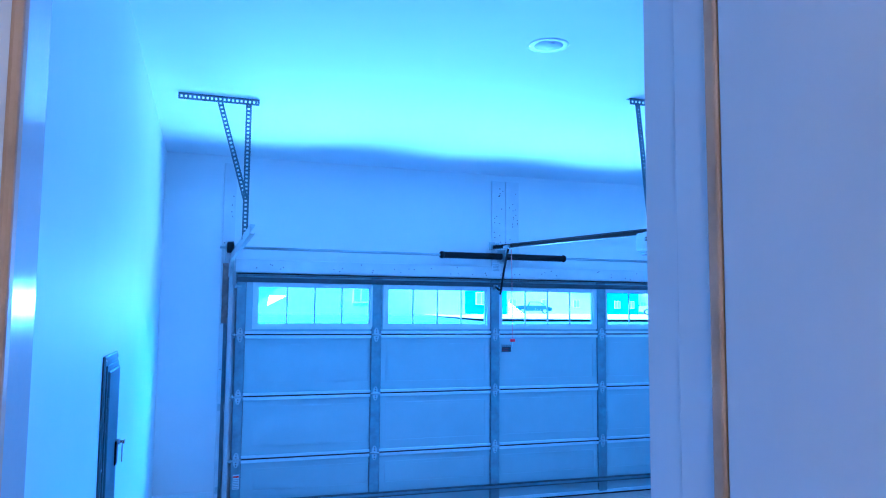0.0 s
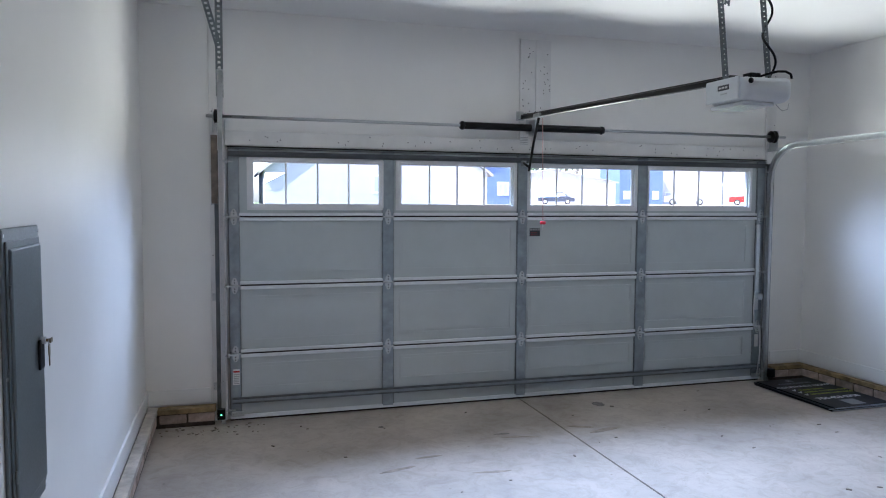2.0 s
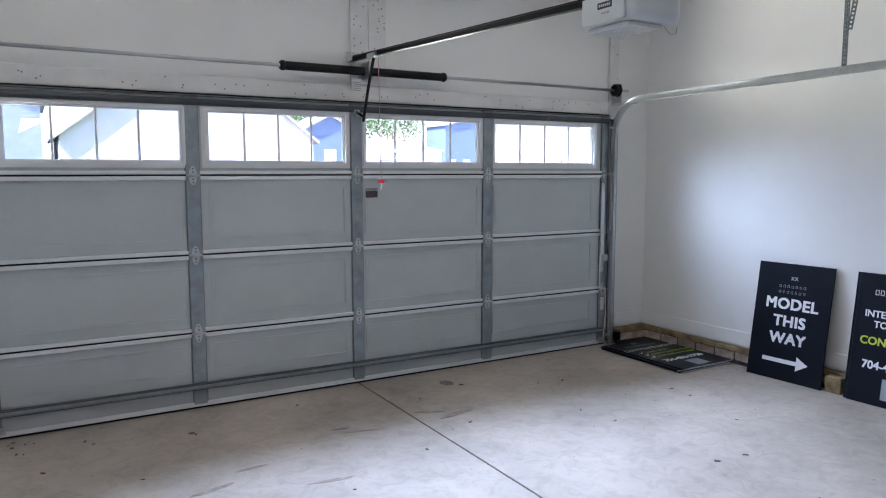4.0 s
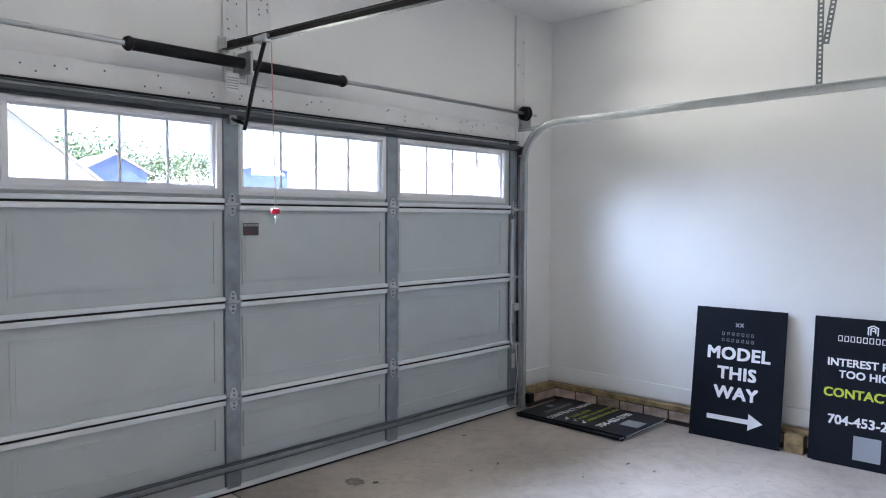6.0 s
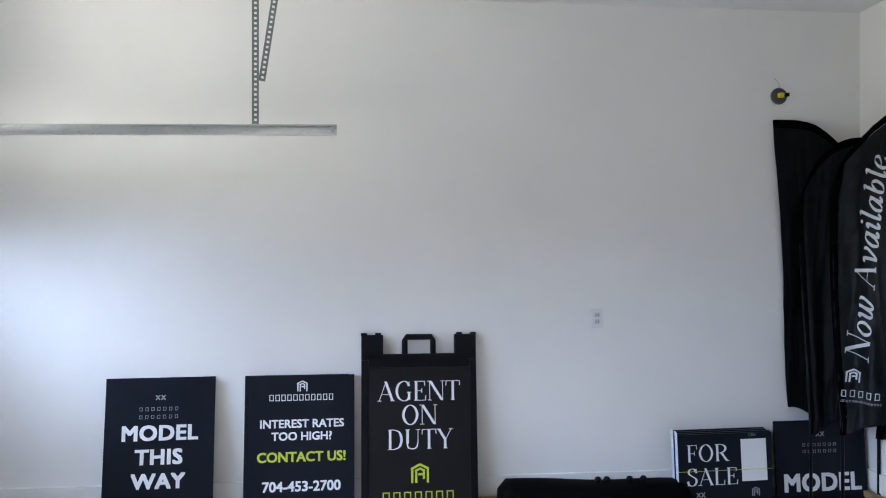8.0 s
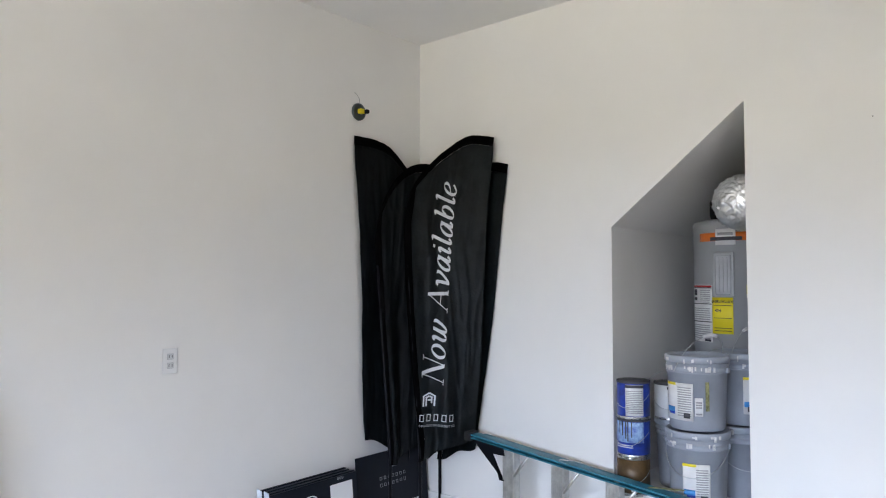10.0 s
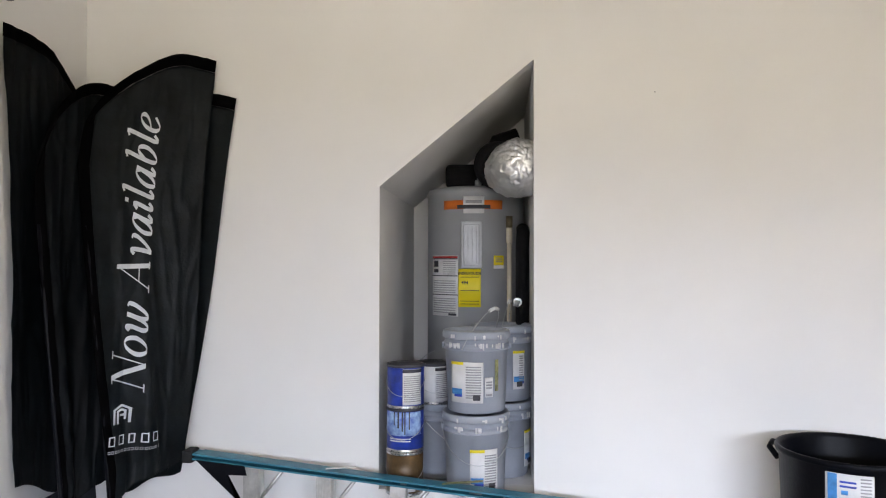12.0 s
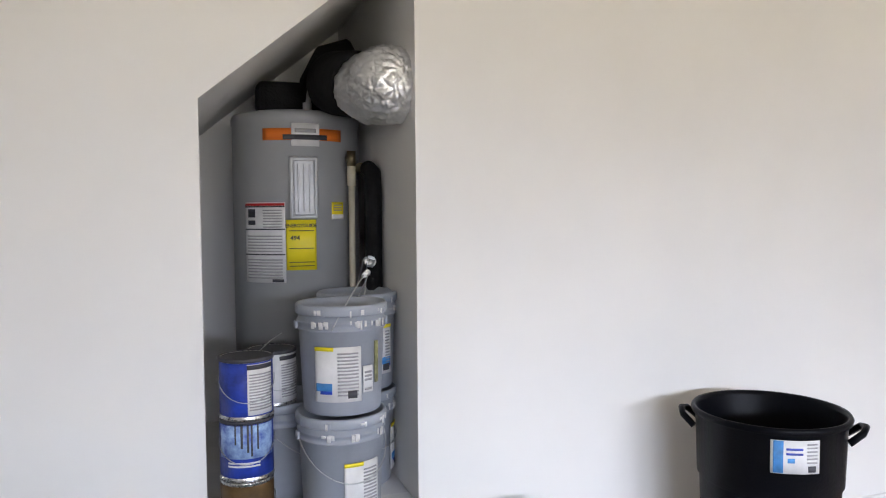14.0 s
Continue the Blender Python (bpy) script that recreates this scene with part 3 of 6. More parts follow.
# alcove under the stairs
for nm, q in (("wall_alcove_left", (AL, AL + 0.1, -7.25, BY - 0.12, AZB, AZL + 0.02)), ("wall_alcove_right", (AR - 0.1, AR, -7.25, BY - 0.12, AZB, AZR + 0.05)), ("wall_alcove_end", (AR - 0.1, AL + 0.1, -7.35, -7.25, AZB, AZR + 0.1))):
    structure(nm, boxes(q), WALL, "grey-white drywall inside the alcove", "wall")
structure("floor_alcove", boxes((AR - 0.1, AL + 0.1, -7.25, BY - 0.1205, 0.35, AZB)), BOARD, "raised board platform inside the alcove", "floor")
structure("ceiling_alcove", prism([(AR - 0.02, AZR + 0.016), (AL + 0.1, AZL - 0.08), (AL + 0.1, AZL + 0.1), (AR - 0.02, AZR + 0.2)], 1.35,
                                  Matrix(((1, 0, 0, 0), (0, 0, 1, -7.40), (0, 1, 0, 0), (0, 0, 0, 1)))), WALL, "sloping drywall under the stairs", "ceiling")
# skirting boards
structure("baseboard_right", soft_box(RX - 0.016, RX, BY, WY, 0.151, 0.27, 0.004), TRIM, "white painted baseboard", "baseboard")
structure("baseboard_left", soft_box(LX, LX + 0.016, DY, WY, 0.151, 0.27, 0.004), TRIM, "white painted baseboard", "baseboard")
structure("baseboard_front_left", soft_box(LX + 0.017, -0.13, WY - 0.016, WY, 0.151, 0.27, 0.004), TRIM, "white painted baseboard", "baseboard")
structure("baseboard_front_right", soft_box(5.12, RX - 0.017, WY - 0.016, WY, 0.151, 0.27, 0.004), TRIM, "white painted baseboard", "baseboard")
structure("baseboard_back", soft_box(JX, RX - 0.017, BY, BY + 0.016, 0.151, 0.27, 0.004), TRIM, "white painted baseboard", "baseboard")
# boards round the garage door
for nm, x0, x1, z0, z1 in (("trim_header", 0.0, 4.98, 2.145, 2.262), ("trim_jamb_left", -0.112, -0.006, 0.16, 3.11), ("trim_jamb_right", 4.986, 5.10, 0.16, 3.14),
                           ("trim_centre", 2.432, 2.575, 2.266, 3.115), ("trim_centre_right", 2.579, 2.722, 2.266, 3.115)):
    structure(nm, soft_box(x0, x1, WY - 0.022, WY - 0.001, z0, z1, 0.003), BOARD, "white painted lumber backing board with nail holes", "trim")
nails = bmesh.new()
rnd = random.Random(4)
for k in range(46):
    x, z = rnd.uniform(0.1, 4.9), rnd.uniform(2.165, 2.245)
    box(nails, x - 0.004, x + 0.004, WY - 0.0235, WY - 0.0215, z - 0.004, z + 0.004)
for k in range(34):
    x, z = rnd.uniform(2.45, 2.71), rnd.uniform(2.45, 3.04)
    box(nails, x - 0.004, x + 0.004, WY - 0.0235, WY - 0.0215, z - 0.004, z + 0.004)
for k in range(26):
    x, z = rnd.choice((-0.09, -0.03, 5.01, 5.08)) + rnd.uniform(-0.01, 0.01), rnd.uniform(0.4, 3.0)
    box(nails, x - 0.004, x + 0.004, WY - 0.0235, WY - 0.0215, z - 0.004, z + 0.004)
tagged(mesh_object("nail_holes", nails, INK), "small dark nail holes in the backing boards", "nail holes", kind="stuff")


# ---- garage door ----
def garage_door():
    d = thing("garage_door", "closed grey steel sectional garage door with window row", "garage door")
    X0, X1, S = 0.015, 4.970, 0.5335
    stiles = ((0.022, 0.100), (1.228, 1.318), (2.412, 2.500), (3.585, 3.680), (4.882, 4.968))
    panes = ((0.211, 1.201), (1.388, 2.353), (2.539, 3.531), (3.712, 4.770))
    for i in range(4):
        z0, z1 = i * S + 0.003, (i + 1) * S - 0.003
        if i == 0:
            z0 = 0.03
        if i < 3:
            sec = part("door_section", boxes((X0, X1, 0.012, 0.058, z0, z1)), SKIN, d)
            for a, b in panes:
                e = bmesh.new()
                a, b, lo, hi = a - 0.015, b + 0.012, z0 + 0.09, z1 - 0.085
                if i == 0:
                    lo = z0 + 0.22
                for q in ((a, b, lo, lo + 0.012), (a, b, hi - 0.012, hi), (a, a + 0.012, lo + 0.012, hi - 0.012), (b - 0.012, b, lo + 0.012, hi - 0.012)):
                    box(e, q[0], q[1], 0.0065, 0.012, q[2], q[3])
                box(e, a + 0.024, b - 0.024, 0.0100, 0.012, lo + 0.024, hi - 0.024)
                part("embossed_panel", e, SKIN, sec)
        else:
            rows = [(X0, X1, 0.012, 0.058, z0, 1.672), (X0, X1, 0.012, 0.058, 2.048, 2.133)]
            xs = [X0] + [v for a, b in panes for v in (a - 0.028, b + 0.028)] + [X1]
            rows += [(xs[k], xs[k + 1], 0.012, 0.058, 1.672, 2.048) for k in range(0, len(xs), 2)]
            sec = part("door_section", boxes(*rows), SKIN, d)
        for a, b in stiles:
            s = soft_box(a, b, -0.004, 0.0115, z0 + 0.002, z1 - 0.002, 0.003, 1)
            stl = part("stile", s, STILE, sec)
            for ex in (a - 0.005, b + 0.001):
                part("stile_edge", boxes(*[(ex, ex + 0.004, 0.002, 0.0115, z0 + 0.004 + 0.012 * k, z0 + 0.011 + 0.012 * k) for k in range(int((z1 - z0) / 0.012))]), STRUT, stl)
        for k in range(4):
            a, b = stiles[k][1] + 0.001, stiles[k + 1][0] - 0.001
            if i < 3:
                part("top_rail", soft_box(a, b, -0.010, 0.0115, z1 - 0.030, z1 - 0.003, 0.005, 2), RAIL, sec)
            if i > 0:
                part("bottom_rail", soft_box(a, b, -0.012, 0.0115, z0 + 0.003, z0 + 0.027, 0.005, 2), RAIL, sec)
        if i < 3:
            for a, b in stiles:
                c = (a + b) / 2
                h = bmesh.new()
                for sg in (1, -1):
                    pr = prism([(c - 0.026, sg * 0.004 + z1), (c + 0.026, sg * 0.004 + z1), (c + 0.022, sg * 0.036 + z1), (c + 0.008, sg * 0.062 + z1), (c - 0.008, sg * 0.062 + z1), (c - 0.022, sg * 0.036 + z1)],
                               0.003, Matrix(((1, 0, 0, 0), (0, 0, 1, -0.0085), (0, 1, 0, 0), (0, 0, 0, 1))))
                    me = bpy.data.meshes.new("tmp")
                    pr.to_mesh(me)
                    pr.free()
                    h.from_mesh(me)
                    bpy.data.meshes.remove(me)
                tube(h, ((c - 0.045, -0.014, z1), (c + 0.045, -0.014, z1)), 0.009, 8)
                hg = part("hinge", h, STEEL, sec)
                for sg in (-0.046, -0.024, 0.024, 0.046):
                    part("bolt", rods(([(c, -0.0085, z1 + sg), (c, -0.014, z1 + sg)], 0.0055), seg=6), STRUT, hg)
        else:
            for a, b in panes:
                f = bmesh.new()
                lo, hi = 1.700, 2.020
                for w0, w1, y in ((0.0, 0.014, 0.012), (0.014, 0.032, -0.010), (0.032, 0.050, 0.000)):
                    box(f, a - w1, b + w1, y, 0.04, lo - w1, lo - w0)
                    box(f, a - w1, b + w1, y, 0.04, hi + w0, hi + w1)
                    box(f, a - w1, a - w0, y, 0.04, lo - w0, hi + w0)
                    box(f, b + w0, b + w1, y, 0.04, lo - w0, hi + w0)
                fr = part("window_frame", f, WFRAME, d)
                g = part("pane", boxes((a - 0.01, b + 0.01, 0.030, 0.034, lo - 0.01, hi + 0.01)), GLASS, fr, "clear glass pane")
                g.visible_shadow = False
                for k in (1, 2, 3):
                    x = a + (b - a) * k / 4
                    part("muntin", soft_box(x - 0.007, x + 0.007, 0.018, 0.029, lo, hi, 0.002, 1), WFRAME, fr)
    # struts, seal and edge hardware
    hat = [(-0.036, 0.0), (-0.024, 0.0), (-0.020, 0.030), (0.020, 0.030), (0.024, 0.0), (0.036, 0.0), (0.036, 0.002), (0.026, 0.002), (0.022, 0.032), (-0.022, 0.032), (-0.026, 0.002), (-0.036, 0.002)]
    st = bmesh.new()
    ra = [st.verts.new((X0 + 0.02, -0.005 - v, 0.165 + u * 0.62)) for u, v in hat]
    rb = [st.verts.new((X1 - 0.02, -0.005 - v, 0.150 + u * 0.62)) for u, v in hat]
    for k in range(len(hat)):
        st.faces.new((ra[k], ra[(k + 1) % len(hat)], rb[(k + 1) % len(hat)], rb[k]))
    bmesh.ops.recalc_face_normals(st, faces=st.faces)
    part("strut", st, STRUTMID, d, "galvanised reinforcing strut")
    M_FRONT = Matrix(((1, 0, 0, 0), (0, 0, 1, -0.0405), (0, 1, 0, 0), (0, 0, 0, 1)))
    for lo, hi, mt in ((0.0145, 0.0195, STRUT), (-0.006, 0.0135, STILE), (-0.0195, -0.0145, STRUT)):
        part("strut_lip", prism([(X0 + 0.02, 0.165 + lo), (X1 - 0.02, 0.150 + lo), (X1 - 0.02, 0.150 + hi), (X0 + 0.02, 0.165 + hi)], 0.004, M_FRONT), mt, d)
    part("top_strut", boxes((X0 + 0.01, X1 - 0.01, -0.038, -0.005, 2.098, 2.101), (X0 + 0.01, X1 - 0.01, -0.038, -0.034, 2.078, 2.098), (X0 + 0.01, X1 - 0.01, -0.008, -0.005, 2.060, 2.098), (X0 + 0.01, X1 - 0.01, -0.030, -0.008, 2.118, 2.121)), STRUT, d)
    part("stop_moulding", boxes((-0.004, 0.05, 0.062, 0.085, 0.0, 2.139), (4.93, 4.984, 0.062, 0.085, 0.0, 2.139), (0.05, 4.93, 0.062, 0.085, 2.10, 2.139)), TRIM, d)
    # black strips added in the section gaps: stop light leaks, darken the seams
    part("seam_shade_strip", boxes(*[(X0 + 0.002, X1 - 0.002, -0.006, 0.0118, k * S - 0.0055, k * S + 0.0055) for k in (1, 2, 3)]), RUBBER, d)
    part("top_seal", boxes((X0, X1, -0.012, 0.048, 2.134, 2.1395)), RUBBER, d)
    part("bottom_seal", soft_box(X0, X1, 0.004, 0.062, 0.001, 0.016, 0.006), RUBBER, d)
    part("bottom_rail", soft_box(X0 + 0.002, X1 - 0.002, -0.003, 0.0118, 0.0165, 0.047, 0.003), RAIL, d)
    w = part("warning_label", boxes((2.529, 2.628, 0.0064, 0.0080, 1.428, 1.497)), INK, d, "dark warning sticker with pale bars")
    lb = bmesh.new()
    for k in range(4):
        box(lb, 2.534 + k * 0.024, 2.553 + k * 0.024, 0.0050, 0.0062, 1.478, 1.493)
    part("label_print", lb, GREYINK, w)
    part("label_print", boxes(*[(2.536, 2.60, 0.0050, 0.0062, z, z + 0.002) for z in (1.440, 1.458)]), RED, w)
    w = part("warning_label", boxes((0.040, 0.092, -0.006, -0.0045, 0.287, 0.41)), PAPER, d, "white and red warning sticker")
    part("label_print", boxes((0.042, 0.090, -0.0075, -0.0065, 0.385, 0.398)), RED, w)
    part("label_print", boxes(*[(0.045, 0.087, -0.0075, -0.0065, 0.295 + k * 0.014, 0.301 + k * 0.014) for k in range(6)]), GREYINK, w)
    part("lock_bar", boxes((4.875, 4.915, -0.022, -0.006, 0.70, 1.52)), STEEL, d, "galvanised end stile bar")
    part("lock", soft_box(4.885, 4.945, -0.050, -0.022, 0.80, 0.86, 0.006), STEEL, d, "steel slide lock")
    part("lock_rope", rods(([(4.87, -0.03, 0.88), (4.845, -0.045, 0.72), (4.86, -0.04, 0.55), (4.89, -0.03, 0.50)], 0.005), ([(4.93, -0.03, 0.55), (4.935, -0.045, 0.3), (4.91, -0.04, 0.06)], 0.005)), PAPER, d)
    part("warning_tag", boxes((4.885, 4.925, -0.024, -0.0225, 0.34, 0.46)), PAPER, d, "white paper tag")
    for x in (0.008, 4.977):
        for z in (0.1, 0.53, 1.065, 1.60, 2.02):
            part("roller", rods(([(x - 0.05, -0.05, z), (x + 0.05, -0.05, z)], 0.006), ([(x - 0.008, -0.05, z), (x + 0.008, -0.05, z)], 0.022)), STEEL, d)
    part("bottom_bracket", boxes((0.03, 0.12, -0.02, -0.006, 0.04, 0.075), (4.87, 4.96, -0.02, -0.006, 0.04, 0.075)), STEEL, d)
    return d


garage_door()


def track(name, x, yend, xend, label, flip):
    """A door track: upright channel, bend and level run with its hanger."""
    t = thing(name, label, "door track")
    pts = [(x, -0.05, 0.01), (x, -0.05, 1.95)]
    for k in range(1, 9):
        a = radians(90 * k / 9)
        pts.append((x, -0.05 - 0.31 * (1 - math.cos(a)), 1.95 + 0.31 * math.sin(a)))
    pts += [(x, -0.36, 2.26), (xend, yend, 2.262)]
    w = -1 if flip else 1
    prof = [(-0.014, -0.027), (0.014, -0.027), (0.014, -0.019), (0.011, -0.019), (0.011, -0.024), (-0.011, -0.024), (-0.011, 0.024), (0.011, 0.024), (0.011, 0.019), (0.014, 0.019), (0.014, 0.027), (-0.014, 0.027)]
    bm = bmesh.new()
    sweep(bm, pts, [(u * -w, v) for u, v in prof], (1, 0, 0))
    part("channel", bm, STEEL, t)
    part("wall_angle", boxes((x + w * 0.018, x + w * 0.021, -0.075, 0.026, 0.02, 2.10), (min(x + w * 0.018, x + w * 0.05), max(x + w * 0.018, x + w * 0.05), 0.022, 0.026, 0.02, 2.10)), HANGER, t)
    for z in (0.28, 0.98, 1.72):
        part("bracket", boxes((x + w * 0.022 - 0.001, x + w * 0.022 + 0.002, -0.07, 0.026, z - 0.03, z + 0.03), (min(x + w * 0.022, x + w * 0.075), max(x + w * 0.022, x + w * 0.075), 0.0235, 0.0275, z - 0.03, z + 0.03)), STEEL, t)
    fl = bmesh.new()
    punched(fl, (x + w * 0.02, -0.30, 2.235), (x + w * 0.02, 0.02, 2.235), 0.032, (1, 0, 0))
    part("flag_bracket", fl, STEEL, t)
    return t


lt = track("left_door_track", -0.030, -2.45, 0.0, "galvanised steel door track with a curved bend", True)
rt = track("right_door_track", 4.985, -2.65, 4.815, "galvanised steel door track hung on punched angle", False)
part("shim", soft_box(-0.100, -0.052, -0.012, 0.027, 1.70, 2.22, 0.003), SHIM, lt, "rough timber shim")
# hangers from the ceiling
part("hanger", angle_iron((-0.010, -1.81, 2.26), (-0.010, -1.81, CZ - 0.035), 0.036, (0, -1, 0), (1, 0, 0)), HANGER, lt, "punched steel hanger")
hb = bmesh.new()
punched(hb, (-0.19, -1.812, CZ - 0.03), (-0.012, -1.812, 2.52), 0.034, (0, -1, 0))
part("brace", hb, HANGER, lt)
part("ceiling_angle", angle_iron((-0.44, -1.81, CZ - 0.022), (0.055, -1.81, CZ - 0.022), 0.04, (0, -1, 0), (0, 0, 1)), HANGER, lt)
part("hanger", angle_iron((4.865, -2.235, 2.27), (4.865, -2.235, CZ - 0.02), 0.034, (-1, 0, 0), (0, 1, 0)), HANGER, rt, "punched steel hanger")
hb = bmesh.new()
punched(hb, (4.845, -2.27, 2.51), (4.845, -2.37, CZ - 0.02), 0.034, (-1, 0, 0))
part("brace", hb, HANGER, rt)
for bx, by in ((4.800, -2.62), (4.822, -2.235)):
    part("end_bolt", rods(([(bx, by, 2.262), (bx - 0.012, by, 2.262)], 0.010)), STEEL, rt)


def torsion_bar():
    t = thing("torsion_spring_bar", "steel torsion bar with black coil springs above the door", "torsion spring")
    y, z = -0.06, 2.355
    part("shaft", rods(([(-0.13, y, z), (5.13, y, z)], 0.0125), seg=12), STEEL, t)
    for a, b in ((1.90, 2.50), (2.545, 3.165)):
        bm = bmesh.new()
        tube(bm, [(a + (b - a) * k / 60, y, z) for k in range(61)], [0.030 + 0.0012 * (k % 2) for k in range(61)], 14)
        part("spring", bm, BLACKSTEEL, t, "black coil spring")
    for x in (1.885, 3.170):
        part("winding_cone", rods(([(x - 0.02, y, z), (x - 0.005, y, z), (x + 0.005, y, z), (x + 0.02, y, z)], [0.026, 0.037, 0.037, 0.03])), BLACKSTEEL, t)
    part("centre_bracket", boxes((2.515, 2.530, -0.11, 0.026, 2.30, 2.42), (2.49, 2.56, 0.020, 0.0265, 2.29, 2.43)), STEEL, t)
    for x in (-0.045, 4.985):
        bm = bmesh.new()
        tube(bm, [(x - 0.03, y, z), (x - 0.022, y, z), (x - 0.02, y, z), (x + 0.018, y, z), (x + 0.02, y, z), (x + 0.03, y, z)], [0.03, 0.055, 0.05, 0.05, 0.058, 0.04], 20)
        part("cable_drum", bm, BLACKSTEEL, t, "black cable drum")
        part("end_plate", boxes((x + (0.035 if x > 1 else -0.04), x + (0.04 if x > 1 else -0.035), -0.09, 0.026, 2.24, 2.41)), STEEL, t)
    for x in (0.004, 4.966):
        part("lift_cable", rods(([(x, -0.03, 0.05), (x, -0.015, 2.33)], 0.002), seg=6), STEEL, t)
    tag = part("warning_tag", boxes((2.405, 2.485, -0.045, -0.043, 2.205, 2.30)), PAPER, t, "hanging paper warning tag")
    part("tag_print", boxes(*[(2.412, 2.478, -0.0465, -0.0455, 2.215 + k * 0.014, 2.221 + k * 0.014) for k in range(5)]), GREYINK, tag)
    return t


torsion_bar()


def opener():
    o = thing("garage_door_opener", "grey-white ceiling garage door opener with black rail", "garage opener")
    x0, x1, y0, y1, z0, z1 = 2.305, 2.590, -2.95, -2.66, 2.185, 2.325
    bm = soft_box(x0 + 0.012, x1, y0, y1, z0 + 0.01, z1, 0.042, 6)
    for v in bm.verts:
        if v.co.z > z1 - 0.04:
            v.co.z -= 0.030 * math.sin(math.pi * max(0, min(1, (v.co.x - x0) / (x1 - x0)))) * (1 if v.co.y < y0 + 0.08 else 0)
    for f in bm.faces:
        f.smooth = True
    part("housing", bm, OPENER, o)
    e = part("end_panel", soft_box(x0, x0 + 0.014, y0 + 0.04, y1 - 0.01, z0 + 0.02, z1 - 0.012, 0.006), OPENER, o, "pale metal end panel")
    part("badge", boxes((x0 - 0.0015, x0, -2.845, -2.765, 2.258, 2.283)), INK, e, "dark name badge")
    part("badge_print", boxes(*[(x0 - 0.0025, x0 - 0.0015, -2.835 + k * 0.011, -2.829 + k * 0.011, 2.266, 2.275) for k in range(6)]), PAPER, e)
    part("badge_print", boxes(*[(x0 - 0.0012, x0 - 0.0002, -2.83 + k * 0.008, -2.826 + k * 0.008, 2.238, 2.244) for k in range(6)]), GREYINK, e)
    part("light_lens", soft_box(x0 + 0.02, x0 + 0.20, y0 + 0.03, y1 - 0.02, z0 - 0.008, z0 + 0.012, 0.008, 2), LENS, o, "frosted white lamp cover")
    part("status_eye", lathe([(0.001, 0.0), (0.014, 0.001), (0.012, 0.006), (0.001, 0.008)], 12), BLACK, o).matrix_basis = pose(x0 + 0.035, y0 - 0.0005, 2.285, 90, 0, 0)
    part("motor_cap", soft_box(2.43, 2.49, -2.84, -2.78, z1 - 0.002, z1 + 0.022, 0.006), BLACK, o)
    part("antenna_wire", rods(([(2.50, -2.93, 2.185), (2.53, -2.94, 2.155), (2.57, -2.93, 2.165), (2.585, -2.92, 2.195)], 0.0018), seg=6), GREYINK, o)
    ya, za, yb, zb = 0.015, 2.462, -2.72, 2.348
    m = Matrix.Translation((2.432, ya, za)) @ Matrix.Rotation(math.atan2(zb - za, -(yb - ya)) * -1, 4, "X")
    ln = math.hypot(yb - ya, zb - za)
    r = bmesh.new()
    box(r, -0.018, 0.018, -ln, 0, -0.003, 0.003, m)
    box(r, -0.004, 0.004, -ln, 0, -0.026, -0.003, m)
    box(r, -0.016, 0.016, -ln, 0, -0.032, -0.026, m)
    part("rail", r, BLACKSTEEL, o, "black steel T-rail")
    part("chain", rods(([(2.452, -0.25, 2.432), (2.456, -1.4, 2.385), (2.452, -2.68, 2.335)], 0.0035), seg=6), BLACKSTEEL, o)
    part("rail_mount", boxes((2.40, 2.465, 0.020, 0.0265, 2.42, 2.50), (2.405, 2.411, -0.05, 0.02, 2.43, 2.485), (2.454, 2.46, -0.05, 0.02, 2.43, 2.485)), STEEL, o)
    part("trolley", soft_box(2.405, 2.462, -0.43, -0.31, 2.405, 2.438, 0.006), STEEL, o, "bright metal trolley")
    arm = rods(([(2.432, -0.375, 2.405), (2.437, -0.27, 2.22), (2.441, -0.165, 1.985)], 0.011), ([(2.441, -0.165, 2.02), (2.448, -0.07, 2.045), (2.452, -0.02, 2.06)], 0.010), seg=8)
    part("door_arm", arm, BLACKSTEEL, o, "black bent door arm")
    part("arm_bracket", boxes((2.435, 2.475, -0.03, -0.004, 2.03, 2.09)), STEEL, o)
    part("release_cord", rods(([(2.45, -0.41, 2.40), (2.455, -0.43, 1.58)], 0.0025), seg=6), CORD, o, "thin red release cord")
    part("release_handle", soft_box(2.432, 2.476, -0.442, -0.418, 1.545, 1.572, 0.006), PULL, o, "red release handle")
    part("cord_tail", rods(([(2.455, -0.43, 1.548), (2.452, -0.432, 1.50)], 0.003), seg=6), PAPER, o)
    for x, nm in ((2.335, "hanger"), (2.585, "hanger")):
        part(nm, angle_iron((x, -2.78, 2.32), (x, -2.66, CZ - 0.03), 0.034, (0, -1, 0), (1, 0, 0)), HANGER, o, "punched steel hanger")
    b = bmesh.new()
    punched(b, (2.47, -2.66, CZ - 0.03), (2.36, -2.74, 2.68), 0.03, (0, -1, 0))
    part("brace", b, HANGER, o)
    part("ceiling_angle", angle_iron((2.28, -2.66, CZ - 0.022), (2.74, -2.66, CZ - 0.022), 0.04, (0, -1, 0), (0, 0, 1)), HANGER, o)
    pts = []
    for k in range(61):
        a = k / 60
        ph = 2 * math.pi * 3.2 * a
        pts.append((2.59 + 0.028 * math.sin(ph), -2.79 + 0.11 * a + 0.022 * math.cos(ph), 2.33 + (CZ - 0.03 - 2.33) * a))
